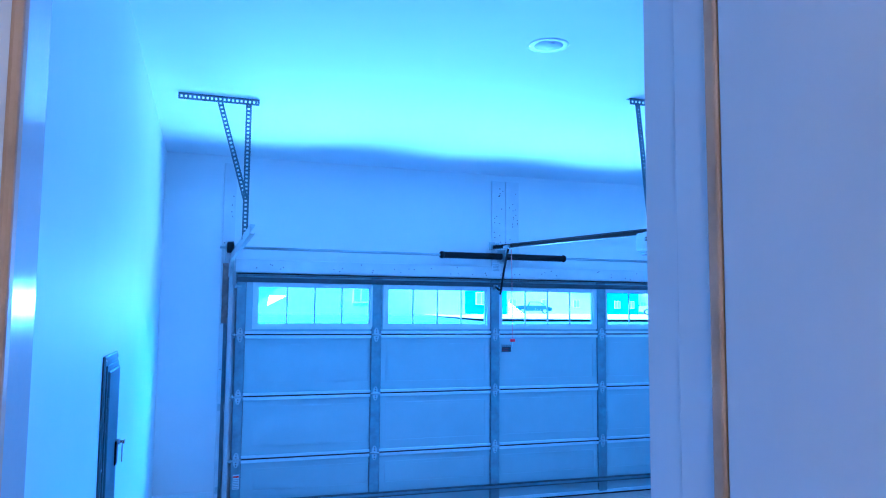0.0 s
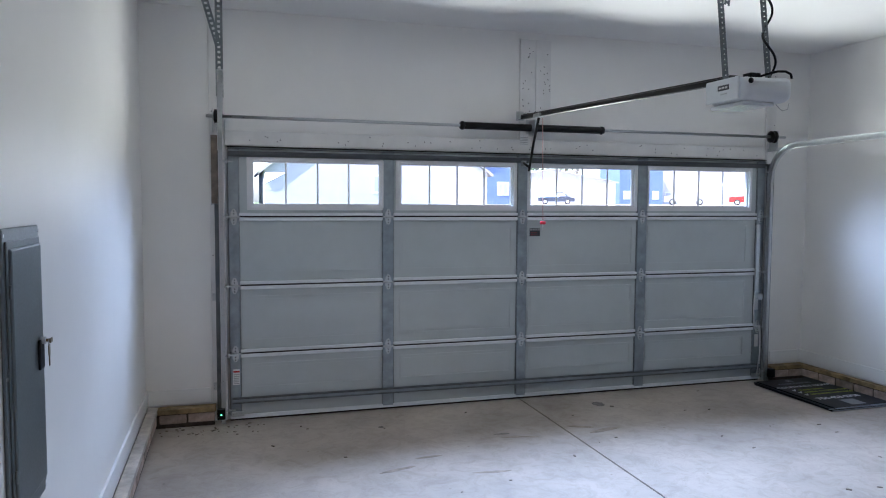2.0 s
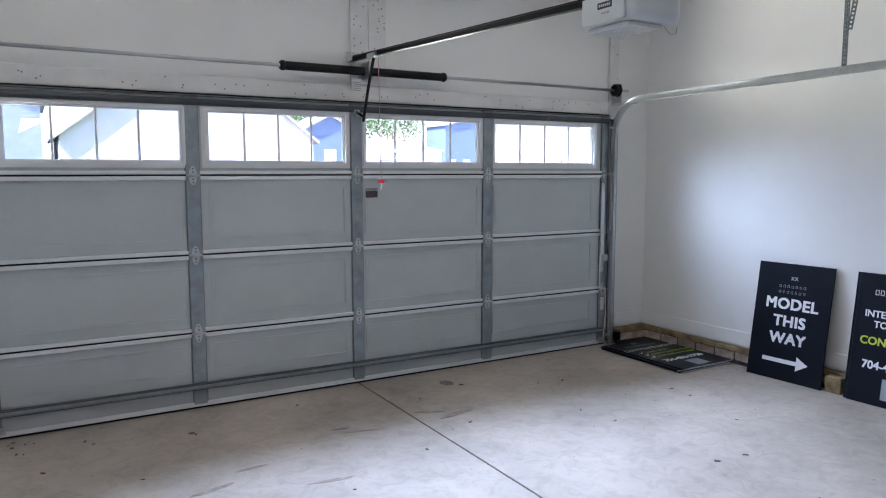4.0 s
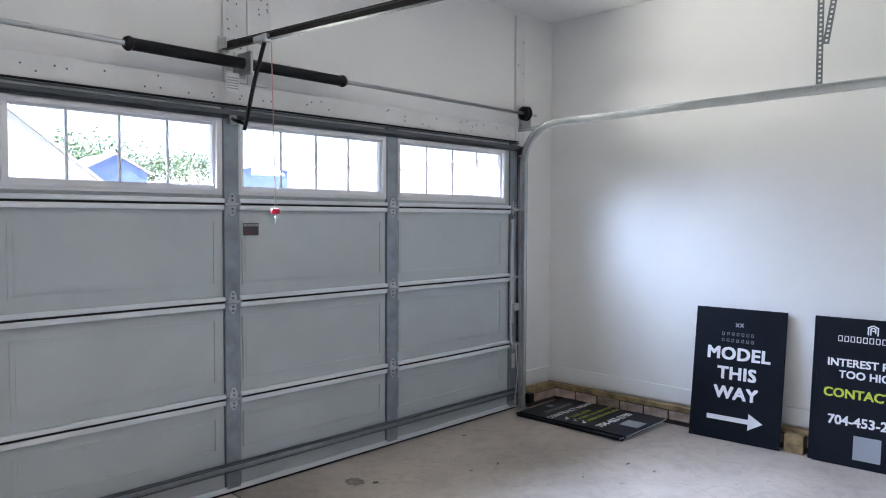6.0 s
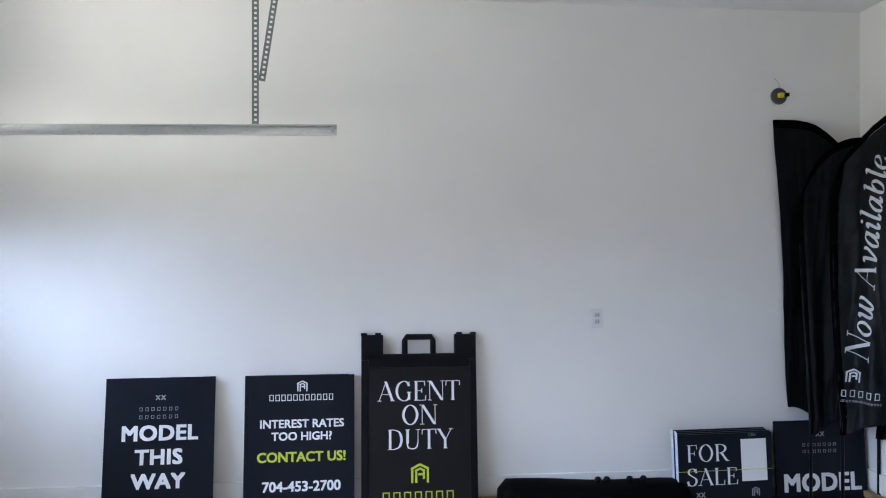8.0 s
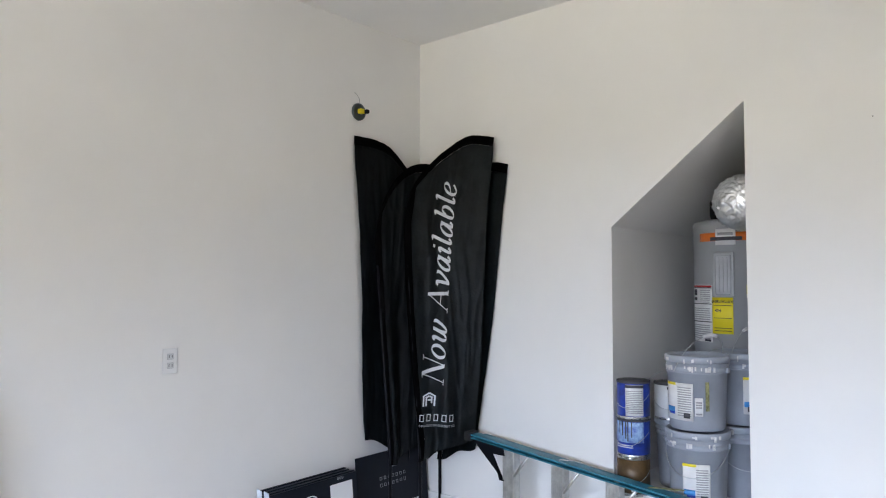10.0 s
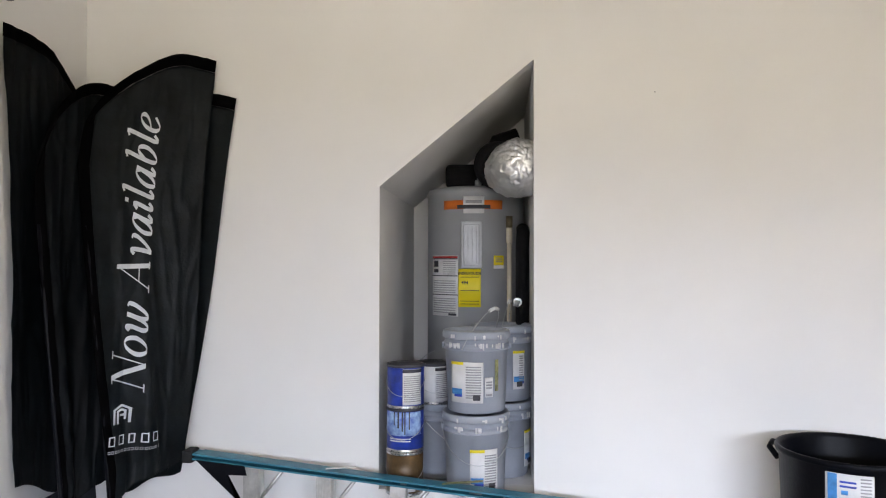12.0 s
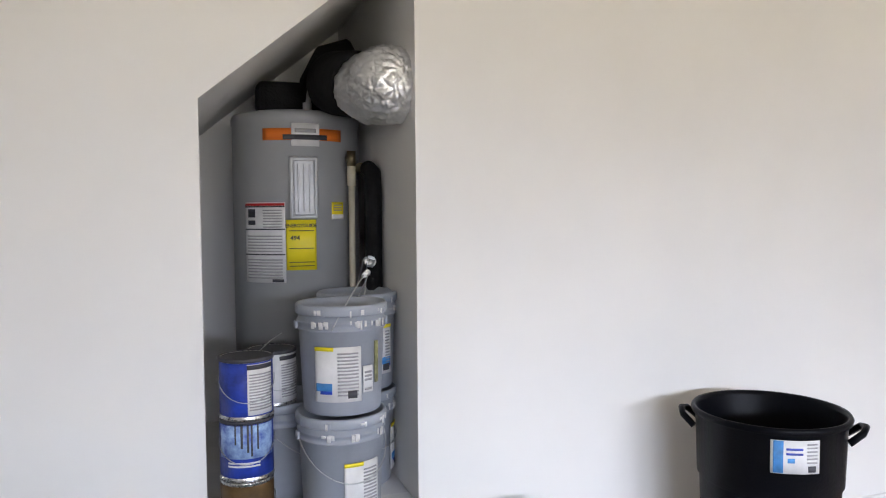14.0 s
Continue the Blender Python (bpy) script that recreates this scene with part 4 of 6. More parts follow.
    part("power_cord", rods((pts, 0.006), ([(2.50, -2.80, 2.332), (2.535, -2.83, 2.345), (2.56, -2.87, 2.352), (2.578, -2.90, 2.347), (2.59, -2.92, 2.332), (2.592, -2.925, 2.31)], 0.006), seg=8), BLACK, o, "black power cord wound round a hanger")
    part("plug", soft_box(2.595, 2.63, -2.74, -2.70, CZ - 0.04, CZ, 0.006), BLACK, o)
    return o


opener()
sen = thing("safety_sensor", "black safety sensor with green light beside the door", "sensor", pose(-0.05, -0.10, 0.0))
part("body", soft_box(-0.03, 0.03, -0.02, 0.04, 0.05, 0.13, 0.006), BLACK, sen)
part("bracket", boxes((-0.005, 0.035, 0.04, 0.125, 0.06, 0.064), (0.0, 0.03, 0.04, 0.044, 0.0, 0.13)), STEEL, sen)
part("light", lathe([(0.001, 0), (0.005, 0.0), (0.004, 0.003), (0.001, 0.004)], 10), LED, sen, "green indicator light").matrix_basis = pose(0.0, -0.021, 0.09, 90, 0, 0)
sen2 = thing("safety_sensor", "black safety sensor beside the door track", "sensor", pose(5.03, -0.10, 0.0))
part("body", soft_box(-0.03, 0.03, -0.02, 0.04, 0.05, 0.13, 0.006), BLACK, sen2)
part("bracket", boxes((-0.035, 0.005, 0.04, 0.125, 0.06, 0.064), (-0.03, 0.0, 0.04, 0.044, 0.0, 0.13)), STEEL, sen2)
dl = thing("ceiling_downlight", "flat round white recessed ceiling light, switched off", "ceiling light", pose(1.39, -3.30, CZ))
part("trim_ring", lathe([(0.075, -0.003), (0.098, -0.0045), (0.104, -0.002), (0.104, 0.0)], 40), TRIM, dl)
part("diffuser", lathe([(0.0005, -0.0035), (0.074, -0.0035), (0.075, 0.0)], 40), CEIL, dl)


# ---- things on the walls ----
def breaker_panel():
    p = thing("electrical_panel", "grey steel electrical panel with keys in its lock", "electrical panel", pose(LX, -3.25, 0.0))
    part("cover", soft_box(0.0, 0.012, -0.205, 0.205, 0.72, 1.635, 0.006), PANELGREY, p)
    part("door", soft_box(0.0125, 0.026, -0.165, 0.175, 0.78, 1.575, 0.007), PANELGREY, p)
    part("door_edge", soft_box(0.012, 0.018, -0.183, 0.190, 0.76, 1.597, 0.003), PANELGREY, p)
    part("latch", soft_box(0.0265, 0.034, 0.09, 0.15, 1.16, 1.26, 0.004), BLACK, p)
    part("lock", rods(([(0.026, 0.12, 1.255), (0.045, 0.12, 1.255)], 0.012), seg=12), STEEL, p)
    part("key", boxes((0.044, 0.062, 0.1185, 0.1215, 1.250, 1.260), (0.058, 0.062, 0.105, 0.135, 1.248, 1.262)), BRASS, p)
    part("key", boxes((0.052, 0.055, 0.112, 0.130, 1.205, 1.240), (0.052, 0.055, 0.117, 0.125, 1.170, 1.205)), BRASS, p)
    part("key_ring", rods(([(0.054 + 0.0, 0.12 + 0.012 * math.cos(a), 1.245 + 0.012 * math.sin(a)) for a in (k * math.pi / 6 for k in range(13))], 0.0012), seg=5), STEEL, p)
    for z in (0.74, 1.20, 1.615):
        for y in (-0.195, 0.195):
            part("screw", rods(([(0.011, y, z), (0.0145, y, z)], 0.006), seg=8), STEEL, p)
    for z in (0.9, 1.45):
        part("hinge", rods(([(0.02, -0.168, z - 0.02), (0.02, -0.168, z + 0.02)], 0.005), seg=8), PANELGREY, p)


breaker_panel()
sw = thing("light_switch", "white rocker light switch plate", "light switch", pose(LX, -3.84, 1.08))
part("plate", soft_box(0.0, 0.006, -0.036, 0.036, -0.058, 0.058, 0.003), PLATE, sw)
part("rocker", soft_box(0.0062, 0.010, -0.016, 0.016, -0.033, 0.033, 0.002), PLATE, sw)
ou = thing("wall_outlet", "white duplex wall outlet with cover plate", "outlet", pose(RX, -4.215, 1.225, 0, 0, 180))
part("plate", soft_box(0.0, 0.006, -0.038, 0.038, -0.060, 0.060, 0.003), PLATE, ou)
for z in (-0.021, 0.021):
    so = part("socket", soft_box(0.0062, 0.0095, -0.016, 0.016, z - 0.014, z + 0.014, 0.003), LENS, ou)
    part("slots", boxes((0.0096, 0.0102, -0.009, -0.006, z - 0.005, z + 0.007), (0.0096, 0.0102, 0.006, 0.009, z - 0.005, z + 0.007)), INK, so)
speck = bmesh.new()
box(speck, 2.881, 2.885, BY, BY + 0.002, 2.299, 2.303)
tagged(mesh_object("wall_speck", speck, INK), "tiny dark pinhole in the back wall paint", "mark", kind="stuff")
jb = thing("ceiling_box", "round grey junction box with a yellow wire connector", "junction box", pose(RX, -5.40, 2.63, 0, -90, 0))
part("cup", lathe([(0.0005, 0.003), (0.045, 0.003), (0.047, 0.012), (0.052, 0.012), (0.053, 0.0)], 28), PANELGREY, jb)
part("connector", soft_box(-0.012, 0.018, -0.025, 0.010, 0.004, 0.035, 0.006), YELLOW, jb, "yellow wire connector")
part("clip", soft_box(-0.010, 0.014, -0.045, -0.020, 0.006, 0.055, 0.005), BLACK, jb)
part("wire", rods(([(0.045, 0.0, 0.01), (0.075, 0.008, 0.02), (0.10, 0.02, 0.012), (0.115, 0.035, 0.006)], 0.0014), seg=5), GREYINK, jb)


# ---- signs ----
def sign_pose(xb, yb, zb, lean, turn):
    """Local x along the sign's foot, y up the sign, z out of its face."""
    return Matrix.Translation((xb, yb, zb)) @ Matrix.Rotation(radians(turn), 4, "Z") @ Matrix.Rotation(radians(90 - lean), 4, "X")


T4 = Matrix.Translation


def model_sign(m, name_label):
    s = thing("yard_sign", name_label, "sign", m)
    part("board", soft_box(-0.305, 0.305, 0, 0.914, -0.006, 0.006, 0.002, 1), SLATE, s)
    b = bmesh.new()
    crest_mark(b, 0, 0.80, 0.05, 0.006)
    part("emblem", b, DIMPRINT, s, "pale zig-zag emblem")
    b = bmesh.new()
    bars(b, 0, 0.735, 0.23, 0.020, 7, 0.006, 0.5)
    part("name_mark", b, DIMPRINT, s, "pale small print")
    b = bmesh.new()
    bars(b, 0, 0.690, 0.23, 0.020, 7, 0.006, 0.5)
    part("name_mark", b, DIMPRINT, s, "pale small print")
    for t, y in (("MODEL", 0.555), ("THIS", 0.420), ("WAY", 0.285)):
        lettering("lettering", t, 0.118, WHITE, s, T4((0, y + 0.004, 0.0065)), spacing=1.06, stretch=1.04, bold=0.0042)
    a = boxes((-0.185, 0.10, 0.135, 0.167, 0.006, 0.007))
    v = [a.verts.new(p) for p in ((0.095, 0.095, 0.0068), (0.19, 0.151, 0.0068), (0.095, 0.207, 0.0068))]
    a.faces.new(v)
    part("arrow", a, WHITE, s, "white arrow")
    return s


model_sign(sign_pose(5.325, -1.605, 0.0, 8.0, -90 + 3), "dark navy sign with white MODEL THIS WAY arrow leaning on wall")


def contact_sign(m, printed):
    s = thing("yard_sign", "dark navy sign with interest-rate advert leaning on wall" if printed else "dark navy sign leaning behind another sign", "sign", m, "stacked advert signs")
    part("board", soft_box(-0.305, 0.305, 0, 0.914, -0.006, 0.006, 0.002, 1), SLATE, s)
    if not printed:
        return s
    b = bmesh.new()
    house_mark(b, 0, 0.850, 0.06, 0.006)
    part("emblem", b, WHITE, s, "white house emblem")
    b = bmesh.new()
    bars(b, 0, 0.785, 0.38, 0.036, 11, 0.006, 0.3)
    part("name_mark", b, WHITE, s, "white web address bars")
    lettering("lettering", "INTEREST RATES", 0.066, WHITE, s, T4((0, 0.612, 0.0065)), bold=0.0018)
    lettering("lettering", "TOO HIGH?", 0.066, WHITE, s, T4((0, 0.540, 0.0065)), bold=0.0018)
    lettering("lettering", "CONTACT US!", 0.078, LIME, s, T4((0, 0.418, 0.0065)), bold=0.0022)
    lettering("lettering", "704-453-2700", 0.080, WHITE, s, T4((0, 0.250, 0.0065)), bold=0.0022)
    part("code_patch", boxes((-0.075, 0.075, 0.050, 0.195, 0.006, 0.007)), DIMPRINT, s, "plain grey square patch")
    return s


contact_sign(sign_pose(5.335, -2.415, 0.0, 7.2, -90 + 2), True)
contact_sign(sign_pose(5.352, -2.385, 0.0, 7.2, -90 + 2), False)


def a_frame():
    s = thing("sandwich_board", "black plastic sandwich board reading AGENT ON DUTY, folded flat", "sandwich board", sign_pose(5.315, -3.105, 0.0, 6.5, -90 + 1))
    for z0 in (-0.022, -0.052):
        for nm, q in (("side_rail", (-0.345, -0.300, 0.0, 1.002)), ("side_rail", (0.300, 0.345, 0.0, 1.002)), ("foot_rail", (-0.302, 0.302, 0.0, 0.05)), ("top_rail", (-0.302, 0.302, 0.955, 1.035)),
                      ("shoulder", (-0.345, -0.215, 1.0, 1.150)), ("shoulder", (0.215, 0.345, 1.0, 1.150))):
            part(nm, soft_box(*q, z0 + (0.0006 if nm in ("shoulder", "foot_rail") else 0.0), z0 + 0.022, 0.006, 2), BLACK, s)
    part("insert", boxes((-0.300, 0.300, 0.05, 0.955, -0.016, -0.006)), SIGNGREY, s, "charcoal printed insert")
    h = bmesh.new()
    tube(h, [(-0.085, 1.03, -0.02), (-0.085, 1.115, -0.02), (-0.075, 1.135, -0.02), (0.075, 1.135, -0.02), (0.085, 1.115, -0.02), (0.085, 1.03, -0.02)], 0.018, 10)
    part("handle", h, BLACK, s, "black carrying handle")
    for x in (-0.33, -0.245, 0.245, 0.33):
        part("stud", soft_box(x - 0.018, x + 0.018, 1.14, 1.162, -0.04, -0.008, 0.005), BLACK, s)
    for t, y in (("AGENT", 0.758), ("ON", 0.618), ("DUTY", 0.476)):
        serif_lettering(t, 0.115, WHITE, s, T4((0, y, -0.0052)), stretch=1.12)
    b = bmesh.new()
    house_mark(b, 0, 0.335, 0.105, -0.006)
    part("emblem", b, LIME, s, "lime house emblem")
    b = bmesh.new()
    bars(b, 0, 0.205, 0.44, 0.055, 7, -0.006, 0.35)
    part("name_mark", b, LIME, s, "lime name bars")
    b = bmesh.new()
    bars(b, 0, 0.150, 0.44, 0.012, 18, -0.006, 0.4)
    part("small_print", b, DIMPRINT, s)


a_frame()
# flat stack of signs on the floor
for k, (dx, dy, rz) in enumerate(((0.0, 0.0, 0.5), (-0.012, 0.006, -1.2), (0.010, -0.012, 0.8))):
    s = thing("yard_sign", "black advert sign lying flat on the concrete floor", "sign", pose(5.105 + dx, -0.605 + dy, 0.006 + k * 0.0125, 0, 0, rz), "flat stack of signs")
    part("board", soft_box(-0.305, 0.305, -0.457, 0.457, -0.006, 0.006, 0.002, 1), SLATE, s)
    part("edge", boxes((-0.303, 0.303, -0.4585, -0.4572, -0.004, 0.004)), PALEEDGE, s)
    if k == 2:
        b = bmesh.new()
        house_mark(b, 0, 0.375, 0.06, 0.006)
        part("emblem", b, DIMPRINT, s)
        b = bmesh.new()
        bars(b, 0, 0.295, 0.36, 0.034, 11, 0.006, 0.3)
        part("name_mark", b, DIMPRINT, s)
        lettering("lettering", "CONTRACT NOW!", 0.070, WHITE, s, T4((0, 0.165, 0.0065)), weight=0.001)
        for j, t in enumerate(("CLOSE LATER", "AGENT COOPERATION", "UPGRADES AVAILABLE")):
            lettering("lettering", t, 0.046, LIME, s, T4((-0.17, 0.065 - j * 0.072, 0.0065)), align="LEFT")
            ck = rods(([(-0.235, 0.082 - j * 0.072, 0.008), (-0.218, 0.062 - j * 0.072, 0.008), (-0.185, 0.105 - j * 0.072, 0.008)], 0.005), seg=5)
            part("tick", ck, WHITE, s, "white tick mark")
        lettering("lettering", "704-453-2700", 0.082, WHITE, s, T4((0, -0.225, 0.0065)), bold=0.0022)
        part("code_patch", boxes((-0.075, 0.075, -0.42, -0.275, 0.006, 0.007)), DIMPRINT, s, "plain grey square patch")
# bundle of for-sale signs
for k in range(6):
    s = thing("for_sale_sign", "navy FOR SALE sign in a tied bundle" if k == 5 else "navy sign in a tied bundle", "sign",
              sign_pose(5.385 - k * 0.020, -4.965 + 0.004 * (k % 3), 0.0, 5.0, -90 + 3), "bundle of for sale signs")
    part("board", soft_box(-0.305, 0.305, 0, 0.54 - 0.004 * (k % 2), -0.009, 0.009, 0.002, 1), SLATE, s)
    part("edge", boxes((-0.3065, -0.3052, 0.01, 0.55, -0.007, 0.007)), PALEEDGE, s, "pale corrugated edge")
    if k == 5:
        serif_lettering("FOR", 0.100, WHITE, s, T4((-0.255, 0.375, 0.0098)), align="LEFT", stretch=1.22)
        serif_lettering("SALE", 0.100, WHITE, s, T4((-0.255, 0.235, 0.0098)), align="LEFT", stretch=1.22)
        part("blank_patch", boxes((0.10, 0.265, 0.25, 0.50, 0.009, 0.010)), WHITE, s, "blank white price patch")
        b = bmesh.new()
        crest_mark(b, -0.17, 0.18, 0.05, 0.009)
        part("emblem", b, DIMPRINT, s, "grey zig-zag emblem")
        b = bmesh.new()
        house_mark(b, 0.185, 0.185, 0.05, 0.009)
        part("emblem", b, DIMPRINT, s, "grey house emblem")
        for cx, cy, bw_, bh, n in ((-0.15, 0.125, 0.2, 0.02, 7), (0.185, 0.125, 0.2, 0.024, 7), (0.18, 0.525, 0.05, 0.014, 3)):
            b = bmesh.new()
            bars(b, cx, cy, bw_, bh, n, 0.009, 0.4)
            part("name_mark", b, DIMPRINT, s)
        part("twine", boxes((-0.3075, 0.3075, 0.318, 0.3205, 0.0105, 0.012)), LIME, s, "yellow-green twine")
m2 = thing("yard_sign", "dark navy MODEL sign leaning behind the flags", "sign", sign_pose(5.365, -5.615, 0.0, 5.0, -90 + 2))
part("board", soft_box(-0.305, 0.305, 0, 0.585, -0.006, 0.006, 0.002, 1), SLATE, m2)
lettering("lettering", "MODEL", 0.150, WHITE, m2, T4((0, 0.155, 0.0065)), spacing=1.06, stretch=1.0, bold=0.0055)
b = bmesh.new()
crest_mark(b, 0, 0.50, 0.05, 0.006)
part("emblem", b, DIMPRINT, m2)
b = bmesh.new()
bars(b, 0, 0.435, 0.24, 0.018, 7, 0.006, 0.5)
part("name_mark", b, DIMPRINT, m2)
b = bmesh.new()
bars(b, 0, 0.395, 0.24, 0.018, 7, 0.006, 0.5)
part("name_mark", b, DIMPRINT, m2)
# soft carry bag by the wall
bag = thing("carry_bag", "black fabric carry bag lying along the wall", "bag", pose(5.33, -4.15, 0.0))
bb = bmesh.new()
rings = []
for i in range(25):
    a = i / 24
    y = 0.58 - 1.16 * a
    h = 0.285 - 0.03 * a + 0.006 * math.sin(9 * a) - (0.05 if i in (0, 24) else 0)
    ring = []
    for k in range(20):
        q = 2 * math.pi * k / 20
        cx, cz = math.cos(q), math.sin(q)
        ring.append(bb.verts.new((0.10 * math.copysign(abs(cx) ** 0.6, cx) * (0.8 if i in (0, 24) else 1), y - (0.06 if i == 24 and cz < 0 else 0), h / 2 + h / 2 * math.copysign(abs(cz) ** 0.5, cz))))
    rings.append(ring)
for a, c in zip(rings, rings[1:]):
    for k in range(20):
        bb.faces.new((a[k], a[(k + 1) % 20], c[(k + 1) % 20], c[k])).smooth = True
bb.faces.new(rings[0][::-1])
bb.faces.new(rings[-1])
bmesh.ops.recalc_face_normals(bb, faces=bb.faces)
part("body", bb, SLEEVE, bag)
for y in (-0.02, -0.075, -0.215, -0.30):
    part("knob", lathe([(0.001, 0), (0.018, 0.004), (0.022, 0.018), (0.014, 0.032), (0.001, 0.036)], 14), BLACK, bag).matrix_basis = pose(0, y, 0.258)


# ---- feather flags ----
def feather_flag(label, tip, low, u_top, u_low, wide, narrow, seed, cloth=None, arch=0.42, rise=0.025, fold=0.016, printed=False):
    """A hanging feather flag: free edge from tip to its low corner, pole sleeve arched over the top and down the far side.
    u_top, u_low: plan directions from the free edge to the pole; wide, narrow: widths near the top and at the foot."""
    tip, low = Vector(tip), Vector(low)
    f = thing("feather_flag", label, "flag", pose(low.x, low.y, 0))
    base = Vector((low.x, low.y, 0))
    r = random.Random(seed)
    ph = [r.uniform(0, 6.28) for _ in range(6)]
    shift = Vector((r.uniform(0, 50), r.uniform(0, 50), 0))

    def top(s):
        q = max(0.0, (s - 0.22) / 0.78)
        return tip.z + rise * math.sin(math.pi * min(1.0, s / 0.6)) - arch * (1 - math.sqrt(max(0.0, 1 - q * q)))

    def spot(s, z, out=0.0):
        h = max(-0.2, min(1.1, (z - low.z) / (tip.z - low.z)))
        u = (Vector(u_low).lerp(Vector(u_top), h)).normalized()
        n = Vector((-u.y, u.x))
        w = narrow + (wide - narrow) * min(1.0, max(0.0, h) / 0.72) ** 0.9
        a = s * w + 0.008 * math.sin(7 * h + ph[0]) * (1 - s)
        free = 4 * s * (1 - 0.55 * s)
        ridge = math.sin(9.0 * s + 1.6 * h + ph[1])
        dep = fold * free * (0.7 * ridge + 0.45 * math.sin(17 * s - 2.2 * h + ph[2])) * (1.25 - 0.85 * h)
        crease = 1 - abs(noise.noise(Vector((3.2 * a * 6, z * 3.0, 0)) + shift)) * 2
        dep += 0.8 * fold * max(0.0, crease) ** 3 * (1 - 0.5 * s) + 0.4 * fold * noise.noise(Vector((a * 22, z * 9, 3)) + shift)
        e = low.lerp(tip, h)
        p = Vector((e.x + u.x * a, e.y + u.y * a, z))
        return p + Vector((n.x, n.y, 0)) * (dep + out) - base

    def foot(s):
        return low.z - 0.12 * s + 0.012 * math.sin(9 * s + ph[3])

    band = 0.055
    for nm, s0, s1, mt, ns, nt, lo, hi in (("cloth", 0, 0.91, cloth or FABRIC, 46, 110, foot, lambda s: top(s) - band),
                                           ("sleeve", 0, 1.0, SLEEVE, 36, 3, lambda s: top(s) - band, top),
                                           ("side_sleeve", 0.91, 1.0, SLEEVE, 5, 60, foot, lambda s: top(s) - band)):
        bm = bmesh.new()
        g = []
        for i in range(ns + 1):
            s = s0 + (s1 - s0) * i / ns
            g.append([bm.verts.new(spot(s, lo(s) + (hi(s) - lo(s)) * j / nt, 0.003 if mt is SLEEVE else 0.0)) for j in range(nt + 1)])
        for i in range(ns):
            for j in range(nt):
                bm.faces.new((g[i][j], g[i + 1][j], g[i + 1][j + 1], g[i][j + 1])).smooth = True
        bmesh.ops.solidify(bm, geom=bm.faces[:], thickness=0.002)
        part(nm, bm, mt, f)
    pole = [spot(0.965, z, -0.006) for z in (low.z - 0.1, 0.9, 1.3, 1.7)]
    part("pole", rods(([Vector((pole[0].x, pole[0].y, 0.0))] + pole, 0.010), seg=8), BLACK, f)
    if printed:
        flag_print(f, spot, narrow, wide, low.z, tip.z)
    return f


def flag_print(f, spot, narrow, wide, z_low, z_tip):
    """Print that runs up the cloth and follows its folds."""
    def on_cloth(across, z):
        h = (z - z_low) / (z_tip - z_low)
        w = narrow + (wide - narrow) * min(1.0, max(0.0, h) / 0.72) ** 0.9
        return spot(across / w, z, 0.005)

    ob = serif_lettering("Now Available", 0.128, PRINT, f, Matrix.Identity(4), align="LEFT", shear=0.30, stretch=1.2)
    xs = [v.co.x for v in ob.data.vertices]
    x0, x1 = min(xs), max(xs)
    for v in ob.data.vertices:
        z = 0.990 + (v.co.x - x0) / (x1 - x0) * 1.225
        v.co = on_cloth(0.213 + v.co.y, z) + Vector((0, 0, v.co.z * 0.2))
    b = bmesh.new()
    house_mark(b, 0, 0, 0.075, 0)
    c = bmesh.new()
    bars(c, 0, 0, 0.215, 0.040, 5, 0, 0.42)
    bars(c, 0, -0.045, 0.215, 0.011, 15, 0, 0.4)
    for nm, g, across, z, words in (("emblem", b, 0.288, 0.905, "pale house emblem"), ("name_mark", c, 0.232, 0.800, "pale name marks")):
        bmesh.ops.subdivide_edges(g, edges=g.edges[:], cuts=1)
        for v in g.verts:
            v.co = on_cloth(across - v.co.x, z + v.co.y) + (spot(0.5, 1.0, v.co.z) - spot(0.5, 1.0, 0.0))
        part(nm, g, PRINT, f, words)


feather_flag("black feather flag with sleeve hanging flat on the back wall", (4.762, -5.936, 2.299), (5.005, -5.930, 0.60), (1, 0.0), (1, 0.0), 0.46, 0.30, 3, FABRICLIT, fold=0.003)
feather_flag("black feather flag leaning along the side wall", (5.470, -5.356, 2.476), (5.470, -5.450, 0.66), (-0.06, -1), (-0.2, -1), 0.50, 0.32, 5, FABRIC, rise=0.0, fold=0.010)
feather_flag("dark feather flag with deep folds in the corner", (5.300, -5.885, 2.345), (5.225, -5.680, 0.64), (0.40, 0.92), (0.45, 0.9), 0.38, 0.20, 8, FABRIC, arch=0.5, rise=0.0, fold=0.014)
feather_flag("dark feather flag with pale Now Available lettering", (4.860, -5.918, 2.468), (4.968, -5.862, 0.676), (0.966, 0.257), (0.61, 0.79), 0.53, 0.33, 11, FABRICLIT, fold=0.013, printed=True)


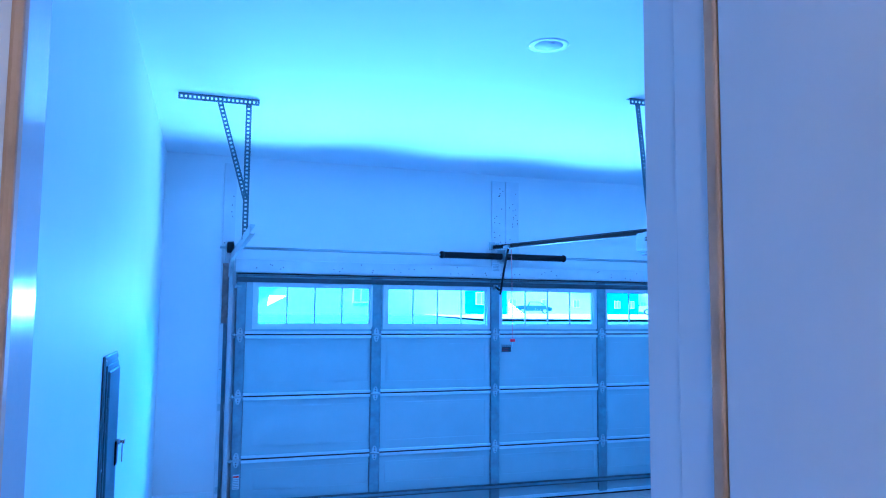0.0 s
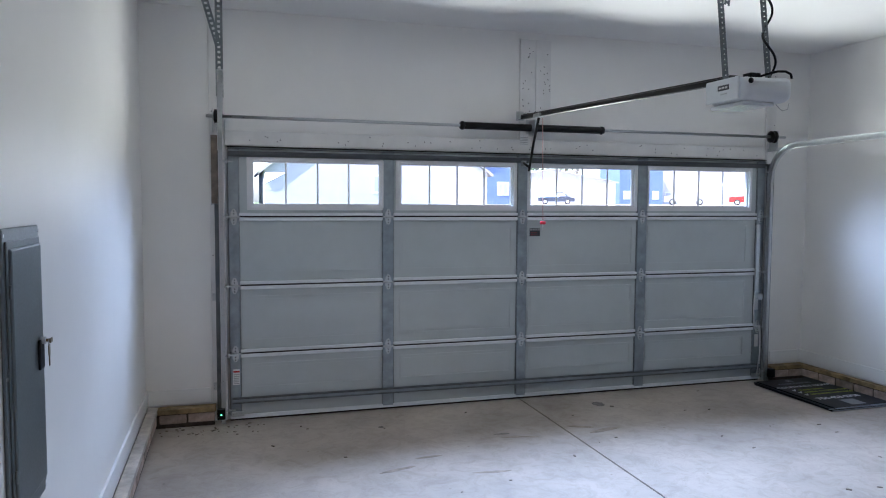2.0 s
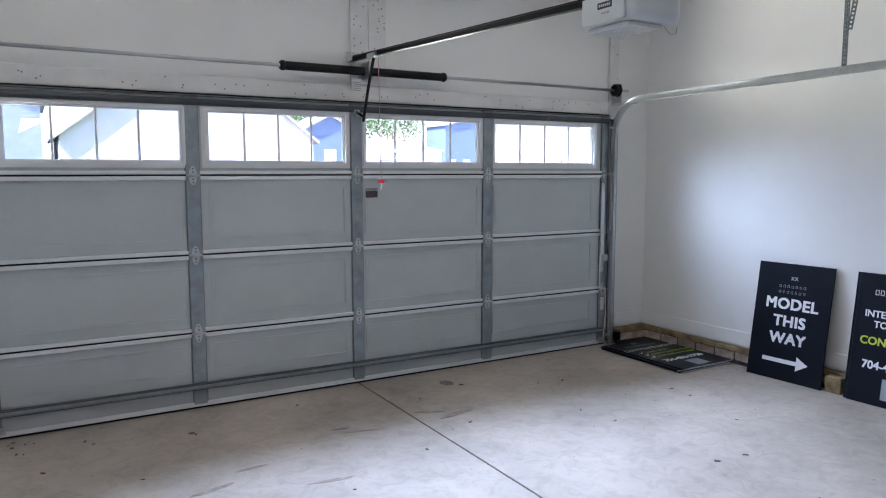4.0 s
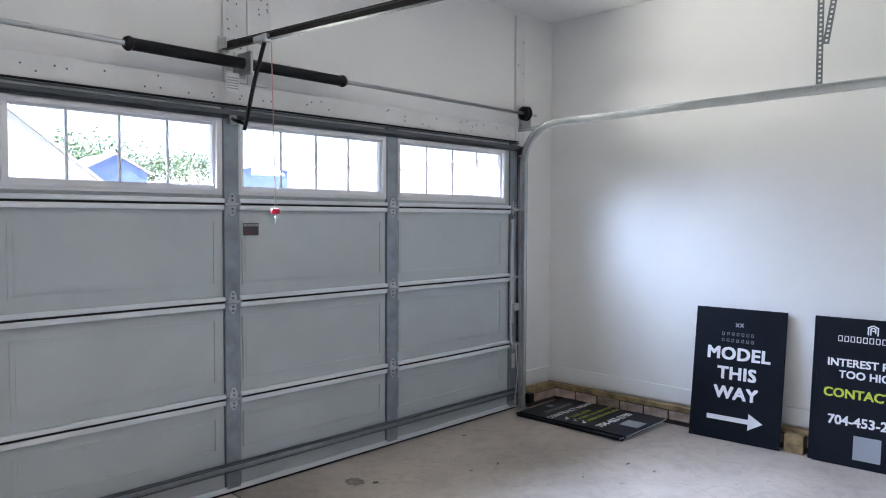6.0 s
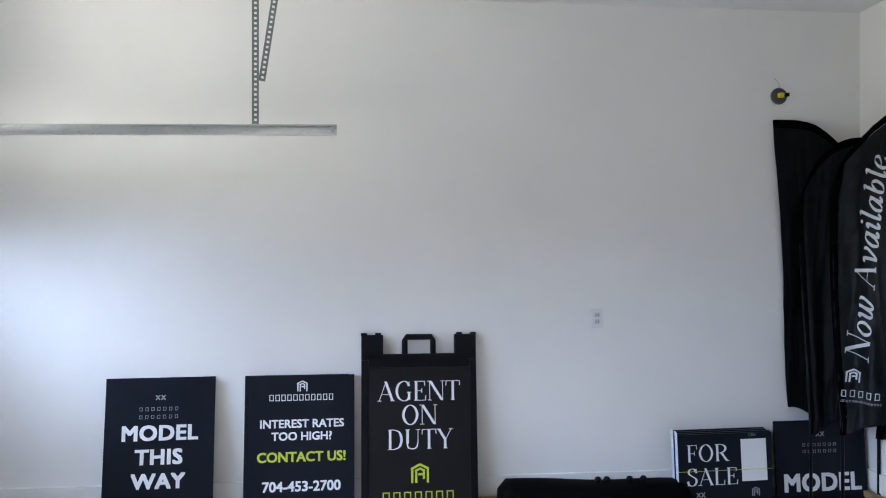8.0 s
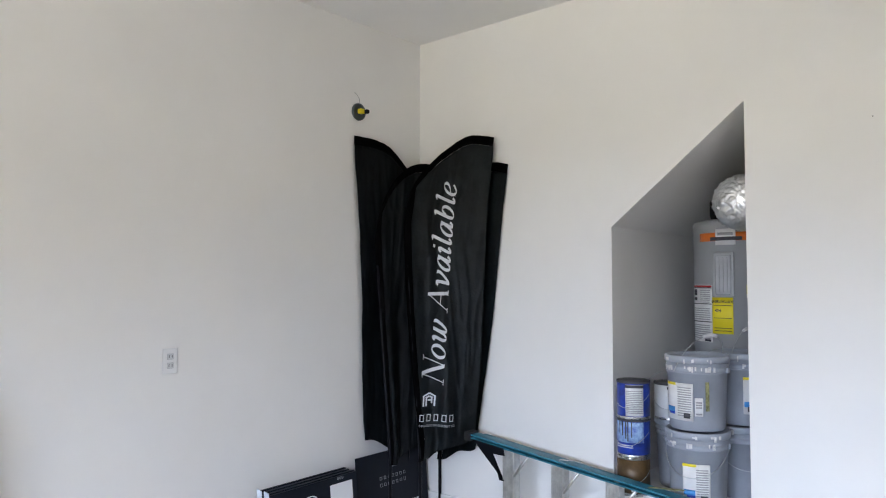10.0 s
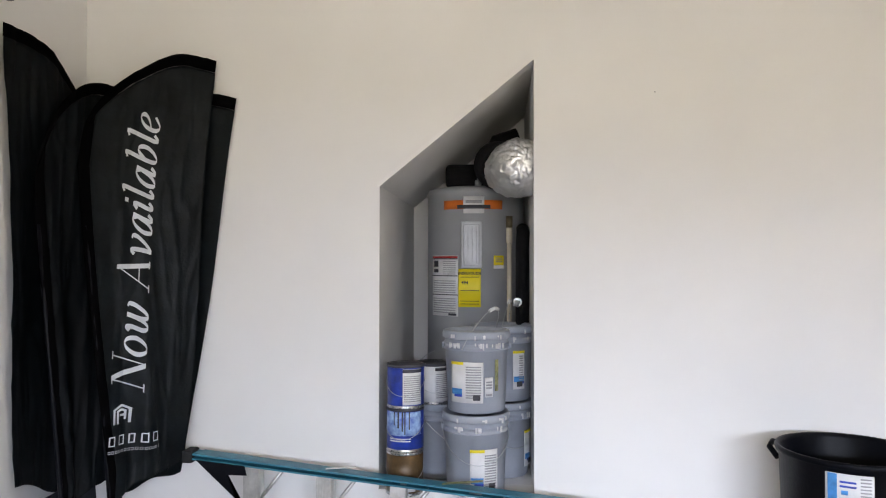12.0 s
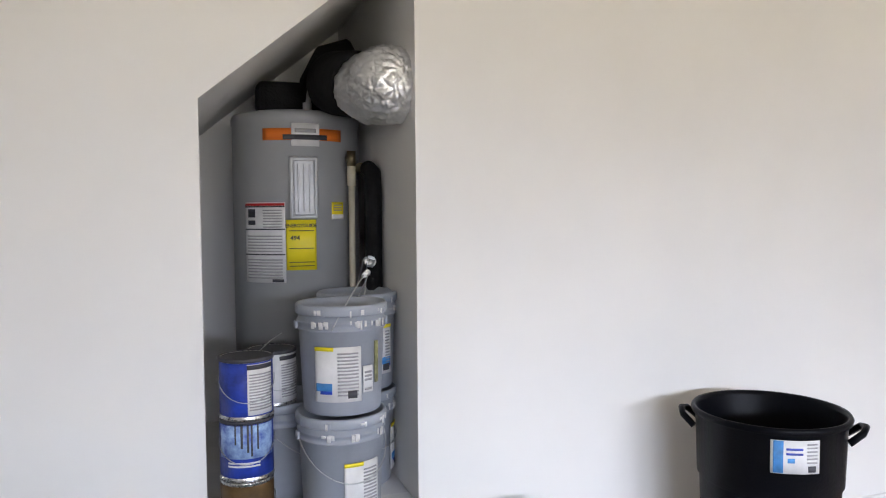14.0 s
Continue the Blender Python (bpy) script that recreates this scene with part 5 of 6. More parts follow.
# ---- ladder ----
def ladder():
    l = thing("step_ladder", "blue fibreglass step ladder lying on its side by the wall", "ladder", pose(0, 0, 0))
    a, b = Vector((4.865, -5.72, 0.728)), Vector((3.05, -5.70, 0.545))
    for nm, p, q in (("top_rail", a, b), ("bottom_rail", Vector((4.865, -5.72, 0.035)), Vector((3.05, -5.70, 0.16)))):
        bm = bmesh.new()
        sweep(bm, [p, q], [(-0.035, -0.013), (0.035, -0.013), (0.035, -0.006), (-0.028, -0.006), (-0.028, 0.006), (0.035, 0.006), (0.035, 0.013), (-0.035, 0.013)], (0, 1, 0))
        part(nm, bm, FIBRE, l, "blue fibreglass rail")
        bm = bmesh.new()
        sweep(bm, [p + Vector((0, -0.10, -0.02)), q + Vector((0, -0.07, -0.02))], [(-0.018, -0.011), (0.018, -0.011), (0.018, 0.011), (-0.018, 0.011)], (0, 1, 0))
        part("rear_rail", bm, FIBRE, l)
    for k in range(5):
        x = 4.60 - 0.31 * k
        f = (4.865 - x) / 1.815
        zt = 0.728 + (0.56 - 0.728) * f - 0.014
        zb = 0.035 + (0.16 - 0.035) * f + 0.014
        st = soft_box(x - 0.034, x + 0.034, -5.755, -5.690, zb, zt, 0.004, 1)
        sp = part("step", st, ALU, l, "ribbed aluminium step")
        part("ribs", boxes(*[(x - 0.030 + j * 0.012, x - 0.025 + j * 0.012, -5.6895, -5.687, zb + 0.01, zt - 0.01) for j in range(6)]), ALU, sp)
        part("brace", rods(([(x - 0.03, -5.70, zt - 0.14), (x - 0.13, -5.69, zt - 0.015)], 0.008), seg=8), ALU, l)
    part("gusset", prism([(4.84, 0.715), (4.63, 0.695), (4.62, 0.655), (4.70, 0.655), (4.60, 0.50), (4.625, 0.49)][:4] + [(4.655, 0.52), (4.625, 0.52)], 0.006,
                         Matrix(((1, 0, 0, 0), (0, 0, 1, -5.688), (0, 1, 0, 0), (0, 0, 0, 1)))), BLACK, l, "dark corner brace")
    part("foot", soft_box(4.855, 4.90, -5.76, -5.68, 0.700, 0.752, 0.006), RUBBER, l, "black rubber foot")
    part("foot", soft_box(4.855, 4.90, -5.76, -5.68, 0.0, 0.062, 0.006), RUBBER, l, "black rubber foot")
    part("head", soft_box(3.0, 3.048, -5.80, -5.66, 0.0, 0.552, 0.01), FIBRE, l, "blue moulded ladder top")
    m = Matrix.Translation((3.74, -5.713, 0.6385)) @ Matrix.Rotation(-math.atan2(0.168, 1.815) * -1, 4, "Y")
    lb = bmesh.new()
    box(lb, -0.11, 0.11, -0.014, 0.014, 0, 0.001, m)
    part("label", lb, SMEAR, l, "worn yellow caution sticker")
    lb = bmesh.new()
    box(lb, -0.09, 0.09, -0.010, 0.010, 0, 0.001, Matrix.Translation((4.25, -5.715, 0.686)) @ Matrix.Rotation(math.atan2(0.168, 1.815), 4, "Y"))
    part("label", lb, PAPER, l, "white maker's sticker")


ladder()


# ---- alcove contents ----
def patch(r, a0, a1, z0, z1, off=0.0015, n=14):
    """A label bent round a cylinder, angles in degrees."""
    bm = bmesh.new()
    rows = []
    for i in range(n + 1):
        a = radians(a0 + (a1 - a0) * i / n)
        rows.append([bm.verts.new(((r + o) * math.cos(a), (r + o) * math.sin(a), z)) for o, z in ((0, z0), (off, z0), (off, z1), (0, z1))])
    for p, q in zip(rows, rows[1:]):
        for k in range(4):
            bm.faces.new((p[k], p[(k + 1) % 4], q[(k + 1) % 4], q[k])).smooth = k == 1
    bm.faces.new(rows[0])
    bm.faces.new(rows[-1][::-1])
    bmesh.ops.recalc_face_normals(bm, faces=bm.faces)
    return bm


def patch_m(r, a0, a1, z0, z1, off=0.0015, n=14):
    """The same with angles counted the other way round the front."""
    return patch(r, 180 - a1, 180 - a0, z0, z1, off, n)


def bars_m(r, a0, a1, zs, h, off=0.003):
    return label_bars(r, 180 - a1, 180 - a0, zs, h, off)


def label_bars(r, a0, a1, zs, h, off=0.003):
    bm = bmesh.new()
    for z in zs:
        p = patch(r, a0, a1, z, z + h, off, 8)
        me = bpy.data.meshes.new("tmp")
        p.to_mesh(me)
        p.free()
        bm.from_mesh(me)
        bpy.data.meshes.remove(me)
    return bm


def wrap_text(ob, r, a, z, off):
    """Bends flat print round a cylinder; it faces out at angle a."""
    for v in ob.data.vertices:
        q = radians(a) + v.co.x / r
        v.co = Vector(((r + off + v.co.z) * math.cos(q), (r + off + v.co.z) * math.sin(q), z + v.co.y))


def water_heater():
    w = thing("water_heater", "tall grey electric water heater in the alcove", "water heater", pose(3.70, -6.75, AZB))
    R = 0.265
    part("tank", lathe([(R - 0.01, 0.0), (R, 0.02), (R, 1.375), (R + 0.004, 1.378), (R + 0.004, 1.40), (R - 0.004, 1.415), (R - 0.05, 1.425), (0.0005, 1.43)], 64), TANK, w)
    A = 90
    z = 1.31
    b = part("band_label", patch_m(R, A - 34, A + 37, z - 0.012, z + 0.035), ORANGE, w, "orange brand band")
    part("band_stripe", patch_m(R, A - 19, A + 19, z - 0.010, z + 0.010, 0.003), INK, b)
    part("band_badge", patch_m(R, A - 12, A + 12, z - 0.035, z + 0.055, 0.0025), PAPER, b, "white badge")
    part("badge_print", bars_m(R, A - 9, A + 9, (z + 0.018,), 0.016, 0.004), GREYINK, b)
    part("badge_print", bars_m(R, A - 9, A + 9, (z - 0.008,), 0.014, 0.004), INK, b)
    h = part("element_cover", soft_box(-0.058, 0.058, -0.004, 0.012, 0.985, 1.235, 0.008), TANK, w, "raised steel access cover")
    h.location = (0.010, R - 0.002, 0)
    ins = part("cover_panel", soft_box(-0.042, 0.042, 0.0122, 0.017, 1.0, 1.22, 0.006), COVER, h)
    for cx in (-0.022, 0.0, 0.022):
        part("rib", soft_box(cx - 0.004, cx + 0.004, 0.0172, 0.0215, 1.015, 1.205, 0.0015, 1), COVER, h)
    e = part("rating_label", patch_m(R, A + 18, A + 58, 0.735, 1.055), PAPER, w, "white warning and rating label")
    part("label_print", bars_m(R, A + 18.5, A + 57.5, (1.035, 0.945, 0.845), 0.005), INK, e)
    part("label_print", bars_m(R, A + 18.5, A + 57.5, (1.041,), 0.010), RED, e)
    part("label_print", bars_m(R, A + 21, A + 38, tuple(0.955 + 0.011 * k for k in range(7)), 0.004), GREYINK, e)
    part("label_print", bars_m(R, A + 21, A + 55, tuple(0.752 + 0.012 * k for k in range(7)) + tuple(0.858 + 0.012 * k for k in range(6)), 0.005), GREYINK, e)
    part("label_print", bars_m(R, A + 46, A + 54, (0.965, 0.995, 1.01), 0.018), INK, e)
    part("label_print", bars_m(R, A + 20, A + 30, (0.738,), 0.012), INK, e)
    y = part("energy_label", patch_m(R, A - 8, A + 17.6, 0.785, 0.985), YELLOW, w, "yellow energy guide label")
    t = lettering("lettering", "ENERGYGUIDE", 0.020, INK, y, T4((0, 0, 0)), spacing=0.9, weight=0.0004)
    wrap_text(t, R, 180 - (A + 4.8), 0.955, 0.003)
    t = lettering("lettering", "494", 0.024, INK, y, T4((0, 0, 0)), weight=0.0006)
    wrap_text(t, R, 180 - (A + 10), 0.905, 0.003)
    part("label_print", bars_m(R, A - 6, A + 15, (0.80, 0.815, 0.87, 0.94), 0.003), INK, y)
    y2 = part("small_label", patch_m(R, A - 36, A - 23, 0.985, 1.055), YELLOW, w, "small yellow and white label")
    part("label_print", bars_m(R, A - 34, A - 25, (1.02, 1.03, 1.04), 0.004), GREYINK, y2)
    part("label_foot", patch_m(R, A - 36, A - 23, 0.985, 1.005, 0.0025), PAPER, y2)
    part("elbow", soft_box(-0.05, 0.165, -0.07, 0.07, 1.428, 1.562, 0.03, 3), FOAM, w, "black insulated fitting")
    part("relief_port", rods(([(-0.245, 0.10, 1.20), (-0.245, 0.16, 1.20)], 0.022), seg=12), BRASS, w)


water_heater()


def foil_duct():
    d = thing("foil_duct_end", "crumpled silver foil wrapped over an insulated duct end", "duct", pose(3.475, -6.10, 1.990))
    bm = bmesh.new()
    bmesh.ops.create_icosphere(bm, subdivisions=6, radius=0.146)
    for v in bm.verts:
        p = v.co.normalized()
        q = p + 0.10 * Vector((noise.noise(p * 4), noise.noise(p * 4 + Vector((9, 0, 0))), noise.noise(p * 4 + Vector((0, 9, 0)))))
        c = noise.voronoi(q * 3.0)[0]
        c2 = noise.voronoi(q * 6.0 + Vector((3, 1, 2)))[0]
        c3 = noise.voronoi(q * 12.0 + Vector((7, 5, 2)))[0]
        v.co += p * (0.011 * (c[1] - c[0]) + 0.007 * (c2[1] - c2[0]) + 0.0035 * (c3[1] - c3[0]) - 0.012)
        if v.co.y < -0.02:
            v.co.x += 0.10 * (-0.02 - v.co.y) / 0.12
            v.co.y -= 0.05 * (-0.02 - v.co.y) / 0.12
    for f in bm.faces:
        f.smooth = True
    part("wrap", bm, FOIL, d)
    duct = bmesh.new()
    tube(duct, [(0.05, -0.14, 0.02), (0.10, -0.35, 0.06), (0.06, -0.60, 0.10), (0.0, -0.90, 0.12)], 0.125, 20)
    part("duct", duct, FOAM, d, "black insulated duct")


foil_duct()
pp = thing("relief_pipe", "cream plastic drain pipe with brass valve on the heater", "pipe", pose(3.515, -6.50, AZB))
part("tube", rods(([(0, 0, 0.0), (0, 0, 1.20)], 0.0125), ([(0, 0, 1.12), (0, 0, 1.20)], 0.017), seg=12), CPVC, pp)
part("valve", rods(([(0, 0, 1.20), (0, 0, 1.26)], 0.018), ([(0.0, 0, 1.23), (0.0, -0.06, 1.23)], 0.016), seg=12), BRASS, pp, "brass relief valve")
ip = thing("insulated_pipe", "black foam insulated water pipe", "pipe", pose(3.455, -6.40, AZB))
part("foam", rods(([(-0.005, 0, 0.0), (-0.005, 0, 1.10), (-0.01, -0.03, 1.17), (-0.01, -0.10, 1.19)], 0.034), seg=14), FOAM, ip)
part("valve", rods(([(0.02, 0.05, 0.82), (0.02, 0.02, 0.82)], 0.022), ([(0.02, 0.06, 0.83), (0.03, 0.06, 0.80)], 0.014), seg=12), STEEL, ip, "bright metal valve")
ip2 = thing("insulated_pipe", "black foam insulated pipe bent over the tank", "pipe", pose(3.66, -6.60, 1.955))
part("foam", rods(([(-0.06, -0.15, 0.0), (-0.07, -0.16, 0.15), (-0.14, -0.2, 0.22)], 0.05), ([(-0.03, -0.12, 0.0), (-0.05, -0.13, 0.14), (-0.10, -0.14, 0.24), (-0.20, -0.15, 0.27)], 0.075), seg=12), FOAM, ip2)

cd = thing("cable_conduit", "thin grey flexible conduit rising from the tank top", "conduit", pose(3.66, -6.60, 1.955))
part("tube", rods(([(0.02, 0.04, 0.0), (0.005, 0.03, 0.10), (-0.02, 0.01, 0.17), (-0.07, -0.02, 0.22), (-0.14, -0.08, 0.245)], 0.011), seg=10), TANK, cd)
part("collar", rods(([(0.02, 0.04, -0.004), (0.019, 0.04, 0.03)], 0.018), seg=12), TANK, cd)


def paint_bucket(x, y, z, turn, label, lab, drips, upright=0):
    b = thing("paint_bucket", label, "bucket", pose(x, y, z, 0, 0, turn), "grey paint buckets")
    part("body", lathe([(0.0005, 0.0), (0.123, 0.0), (0.128, 0.006), (0.140, 0.27), (0.146, 0.272), (0.146, 0.278), (0.141, 0.280), (0.141, 0.295), (0.147, 0.297), (0.147, 0.303), (0.142, 0.305), (0.143, 0.325)], 44), BUCKET, b)
    part("lid", lathe([(0.148, 0.322), (0.152, 0.326), (0.152, 0.348), (0.147, 0.356), (0.138, 0.352), (0.132, 0.343), (0.0005, 0.345)], 44), BUCKET, b, "grey snap-on lid")
    for k in range(8):
        bm = boxes((0.1515, 0.1535, -0.004, 0.004, 0.324, 0.346))
        part("lid_tab", bm, BUCKET, b).matrix_basis = pose(0, 0, 0, 0, 0, 45 * k + 12)
    arc = [radians(-2 + 184 * k / 20) for k in range(21)]
    if upright:
        lean = radians(upright)
        hoop = [Matrix.Rotation(radians(68), 3, "Z") @ Vector((0.149 * math.cos(a), 0.19 * math.cos(lean) * math.sin(a), 0.285 + 0.19 * math.sin(lean) * math.sin(a))) for a in arc]
        bail = part("bail", rods((hoop, 0.0022), seg=6), STEEL, b, "thin wire handle standing up")
        part("grip", rods((hoop[8:13], 0.008), seg=10), PAPER, bail, "white plastic grip")
    else:
        part("bail", rods(([(0.149 * math.cos(a), 0.149 * math.sin(a), 0.285 - 0.14 * max(0, math.sin(a))) for a in arc], 0.0022), seg=6), STEEL, b, "thin wire handle")
    for sg in (-1, 1):
        part("bail_ear", soft_box(sg * 0.150 - 0.006, sg * 0.150 + 0.006, -0.014, 0.014, 0.273, 0.299, 0.004), BUCKET, b)
    if lab:
        a0, a1, z0, z1 = lab
        l = part("paper_label", patch_m(0.139, a0, a1, z0, z1, 0.003), PAPER, b, "white printed paint label")
        part("label_print", bars_m(0.139, a0 + 4, (a0 + a1) / 2, tuple(z0 + 0.02 + 0.011 * k for k in range(int((z1 - z0 - 0.03) / 0.011))), 0.005, 0.0045), GREYINK, l)
        part("label_swoosh", patch_m(0.139, a1 - 24, a1 - 2, z0 + 0.035, z0 + 0.06, 0.0045), SKYBLUE, l, "blue stripe")
        part("label_swoosh", patch_m(0.139, a1 - 24, a1 - 8, z0 + 0.025, z0 + 0.036, 0.0045), BLUE, l)
        part("label_edge", patch_m(0.139, a1 - 26, a1, z1 - 0.012, z1, 0.0045), YELLOW, l)
        part("label_code", bars_m(0.139, a0 + 6, a0 + 18, (z0 + 0.012,), 0.024, 0.005), INK, l)
    if drips > 10:
        tag = part("barcode_label", patch_m(0.139, 58, 73, 0.075, 0.160, 0.003), PAPER, b, "small white barcode label")
        part("label_print", bars_m(0.139, 60, 71, (0.082, 0.112, 0.124, 0.136), 0.007, 0.0045), GREYINK, tag)
        part("paint_smear", patch_m(0.139, 46, 53, 0.10, 0.235, 0.0025), SMEAR, b, "olive paint smear")
    r = random.Random(int(turn * 7 + x * 100))
    for k in range(drips * 2):
        a = (48, 84, 122)[k % 3] + r.gauss(0, 8)
        zz = r.choice((0.300, 0.302, 0.338))
        part("paint_drip", patch_m(0.1475 if zz < 0.32 else 0.1515, a, a + r.uniform(1.2, 5.5), zz - r.uniform(0.004, 0.022), zz + r.uniform(0.001, 0.007), 0.0022 + 0.0002 * (k % 5), 4), DRIP, b, "dried white paint")
    return b


B1 = "grey plastic paint bucket with white drips"
paint_bucket(3.672, -5.985, AZB, 8, "grey plastic paint bucket under another bucket", (54, 106, 0.03, 0.21), 9)
paint_bucket(3.668, -5.978, AZB + 0.362, 0, B1 + " stacked on another", (76, 138, 0.05, 0.225), 14, 62)
paint_bucket(3.555, -6.275, AZB, 30, "grey plastic paint bucket at the back", (40, 70, 0.05, 0.22), 4)
paint_bucket(3.548, -6.27, AZB + 0.362, 15, "grey plastic paint bucket stacked at the back", (60, 86, 0.06, 0.24), 4, 80)
paint_bucket(3.845, -6.235, AZB, 60, "grey paint bucket behind the paint cans", (20, 54, 0.03, 0.23), 3)


def paint_can(x, y, z, turn, label, base, accent, words=""):
    c = thing("paint_can", label, "paint can", pose(x, y, z, 0, 0, turn), "paint cans")
    part("body", lathe([(0.0005, 0.001), (0.080, 0.001), (0.084, 0.0), (0.084, 0.006), (0.081, 0.010), (0.081, 0.178), (0.084, 0.182), (0.084, 0.187), (0.078, 0.188), (0.076, 0.183)], 40), TIN, c)
    part("lid", lathe([(0.074, 0.181), (0.070, 0.186), (0.066, 0.182), (0.0005, 0.182)], 36), TIN, c)
    w = part("label_wrap", lathe([(0.0812, 0.012), (0.0818, 0.012), (0.0818, 0.176), (0.0812, 0.176)], 40), base, c)
    if base is not GOLD:
        part("rim", lathe([(0.0815, 0.1765), (0.0848, 0.178), (0.0852, 0.1885), (0.0785, 0.190), (0.0775, 0.186)], 40), INK, c, "paint-blackened rim")
    if accent is PAPER:
        p = part("label_panel", patch_m(0.0818, 28, 92, 0.016, 0.172, 0.001), PAPER, w, "white text panel")
        part("label_print", bars_m(0.0818, 32, 88, tuple(0.03 + 0.009 * k for k in range(13)), 0.004, 0.002), GREYINK, p)
        part("label_head", patch_m(0.0818, 28, 92, 0.156, 0.170, 0.002), INK, p)
    elif accent is SKYBLUE:
        part("label_panel", patch_m(0.0818, 22, 158, 0.072, 0.174, 0.001, 24), SPLASH, w, "pale blue splash picture")
        part("label_print", bars_m(0.0818, 62, 132, (0.046, 0.056), 0.005, 0.002), PAPER, w)
        r = random.Random(3)
        for k in range(5):
            a = 66 + 11 * k + r.uniform(-3, 3)
            part("paint_drip", patch_m(0.0818, a, a + r.uniform(1.5, 5), 0.10 + r.uniform(-0.025, 0.04), 0.1765, 0.002, 4), INK, w, "dark paint drip")
    else:
        part("label_print", bars_m(0.0818, 70, 118, (0.055,), 0.026, 0.002), PAPER, w)
        part("label_panel", patch_m(0.0818, 55, 78, 0.02, 0.06, 0.0015), PAPER, w)
    part("bail", rods(([(0.086 * math.cos(a), 0.086 * math.sin(a), 0.125 - 0.07 * max(0, math.sin(a))) for a in (radians(-2 + 184 * k / 16) for k in range(17))], 0.0016), seg=6), STEEL, c, "thin wire handle")
    return c


paint_can(3.985, -5.93, AZB, 6, "paint can with brown label", GOLD, None)
paint_can(3.984, -5.932, AZB + 0.190, -4, "paint can with blue splash label and drips", BLUE, SKYBLUE)
paint_can(3.982, -5.930, AZB + 0.380, 0, "paint can with dark blue and white label", BLUE, PAPER)
paint_can(3.88, -6.15, AZB + 0.357, 14, "paint can with white label standing on a bucket", PAPER, PAPER)
part("loose_wire", rods(([(3.93, -6.0, AZB + 0.568), (3.90, -6.0, AZB + 0.595), (3.86, -6.02, AZB + 0.615)], 0.0016), seg=5), STEEL, None)
bpy.data.objects["loose_wire"].name = "wire_offcut"
tagged(bpy.data.objects["wire_offcut"], "thin bent wire on a paint can", "wire")


# ---- waste bin ----
def waste_bin():
    b = thing("waste_bin", "large black plastic waste bin with a product label", "waste bin", pose(2.25, -5.57, 0))
    part("body", lathe([(0.0005, 0.0), (0.215, 0.0), (0.222, 0.01), (0.238, 0.30), (0.243, 0.31), (0.248, 0.62), (0.262, 0.635), (0.270, 0.85), (0.283, 0.855), (0.287, 0.868), (0.281, 0.878), (0.270, 0.876), (0.263, 0.86), (0.240, 0.30), (0.213, 0.03), (0.0005, 0.03)], 64), BINPL, b)
    d = Vector((0.72, 0.70, 0)).normalized()
    s = Vector((-d.y, d.x, 0))
    for sg in (1, -1):
        bm = bmesh.new()
        c = s * sg
        tube(bm, [c * 0.268 + d * 0.07 + Vector((0, 0, 0.80)), c * 0.312 + d * 0.055 + Vector((0, 0, 0.835)), c * 0.325 + Vector((0, 0, 0.845)), c * 0.312 - d * 0.055 + Vector((0, 0, 0.835)), c * 0.268 - d * 0.07 + Vector((0, 0, 0.80))], 0.0125, 10)
        part("handle", bm, BINPL, b)
    b.scale = (0.90, 0.90, 0.972)
    a, z = 65, 0.727
    l = part("product_label", patch(0.2665, a - 18, a + 18, z, z + 0.110, 0.004), PAPER, b, "white and blue product label")
    part("label_stripe", patch(0.2665, a - 16, a - 9, z + 0.002, z + 0.108, 0.0055), SKYBLUE, l, "blue stripe")
    part("label_print", label_bars(0.2665, a + 8, a + 16, tuple(z + 0.035 + 0.012 * k for k in range(6)), 0.005, 0.0055), GREYINK, l)
    part("label_print", label_bars(0.2665, a - 7, a + 5, (z + 0.062, z + 0.078), 0.007, 0.0055), BLUE, l)
    part("label_print", label_bars(0.2665, a + 9, a + 15, (z + 0.006,), 0.020, 0.0055), INK, l)
    part("label_mark", label_bars(0.2665, a - 6, a - 1, (z + 0.036,), 0.015, 0.0055), SKYBLUE, l)


waste_bin()

# ---- brick ledge round the slab ----
led = thing("brick_ledge", "exposed brick footing with a timber sill along the walls", "ledge")
tagged(led, kind="structure")
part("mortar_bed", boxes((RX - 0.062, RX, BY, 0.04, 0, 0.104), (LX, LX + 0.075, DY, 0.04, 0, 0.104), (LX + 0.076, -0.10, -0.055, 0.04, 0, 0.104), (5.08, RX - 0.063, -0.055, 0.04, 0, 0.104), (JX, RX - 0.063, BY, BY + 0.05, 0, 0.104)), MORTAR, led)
for q in ((RX - 0.075, RX - 0.0165, BY + 0.02, 0.03, 0.106, 0.143), (LX + 0.0165, LX + 0.088, DY, 0.03, 0.106, 0.143), (LX + 0.089, -0.09, -0.068, 0.032, 0.106, 0.143), (5.06, RX - 0.076, -0.068, 0.032, 0.106, 0.143), (JX, RX - 0.077, BY + 0.0165, BY + 0.062, 0.106, 0.143)):
    part("sill_board", soft_box(*q, 0.004, 2), PALELUMBER if q[0] < LX + 0.02 else LUMBER, led, "pale dusty timber sill strip" if q[0] < LX + 0.02 else "rough timber sill strip")
bk = soft_box(-0.096, 0.096, -0.012, 0.012, -0.033, 0.033, 0.005, 1)
bkm = bpy.data.meshes.new("brick")
bk.to_mesh(bkm)
bk.free()
bkm.materials.append(BRICK)
rb = random.Random(9)


def lay(x, y, z, turn):
    o = new("brick", bkm)
    o.parent = led
    o.matrix_basis = pose(x + rb.uniform(-0.002, 0.002), y + rb.uniform(-0.002, 0.002), z + rb.uniform(-0.002, 0.002), 0, rb.uniform(-0.8, 0.8), turn + rb.uniform(-0.6, 0.6))


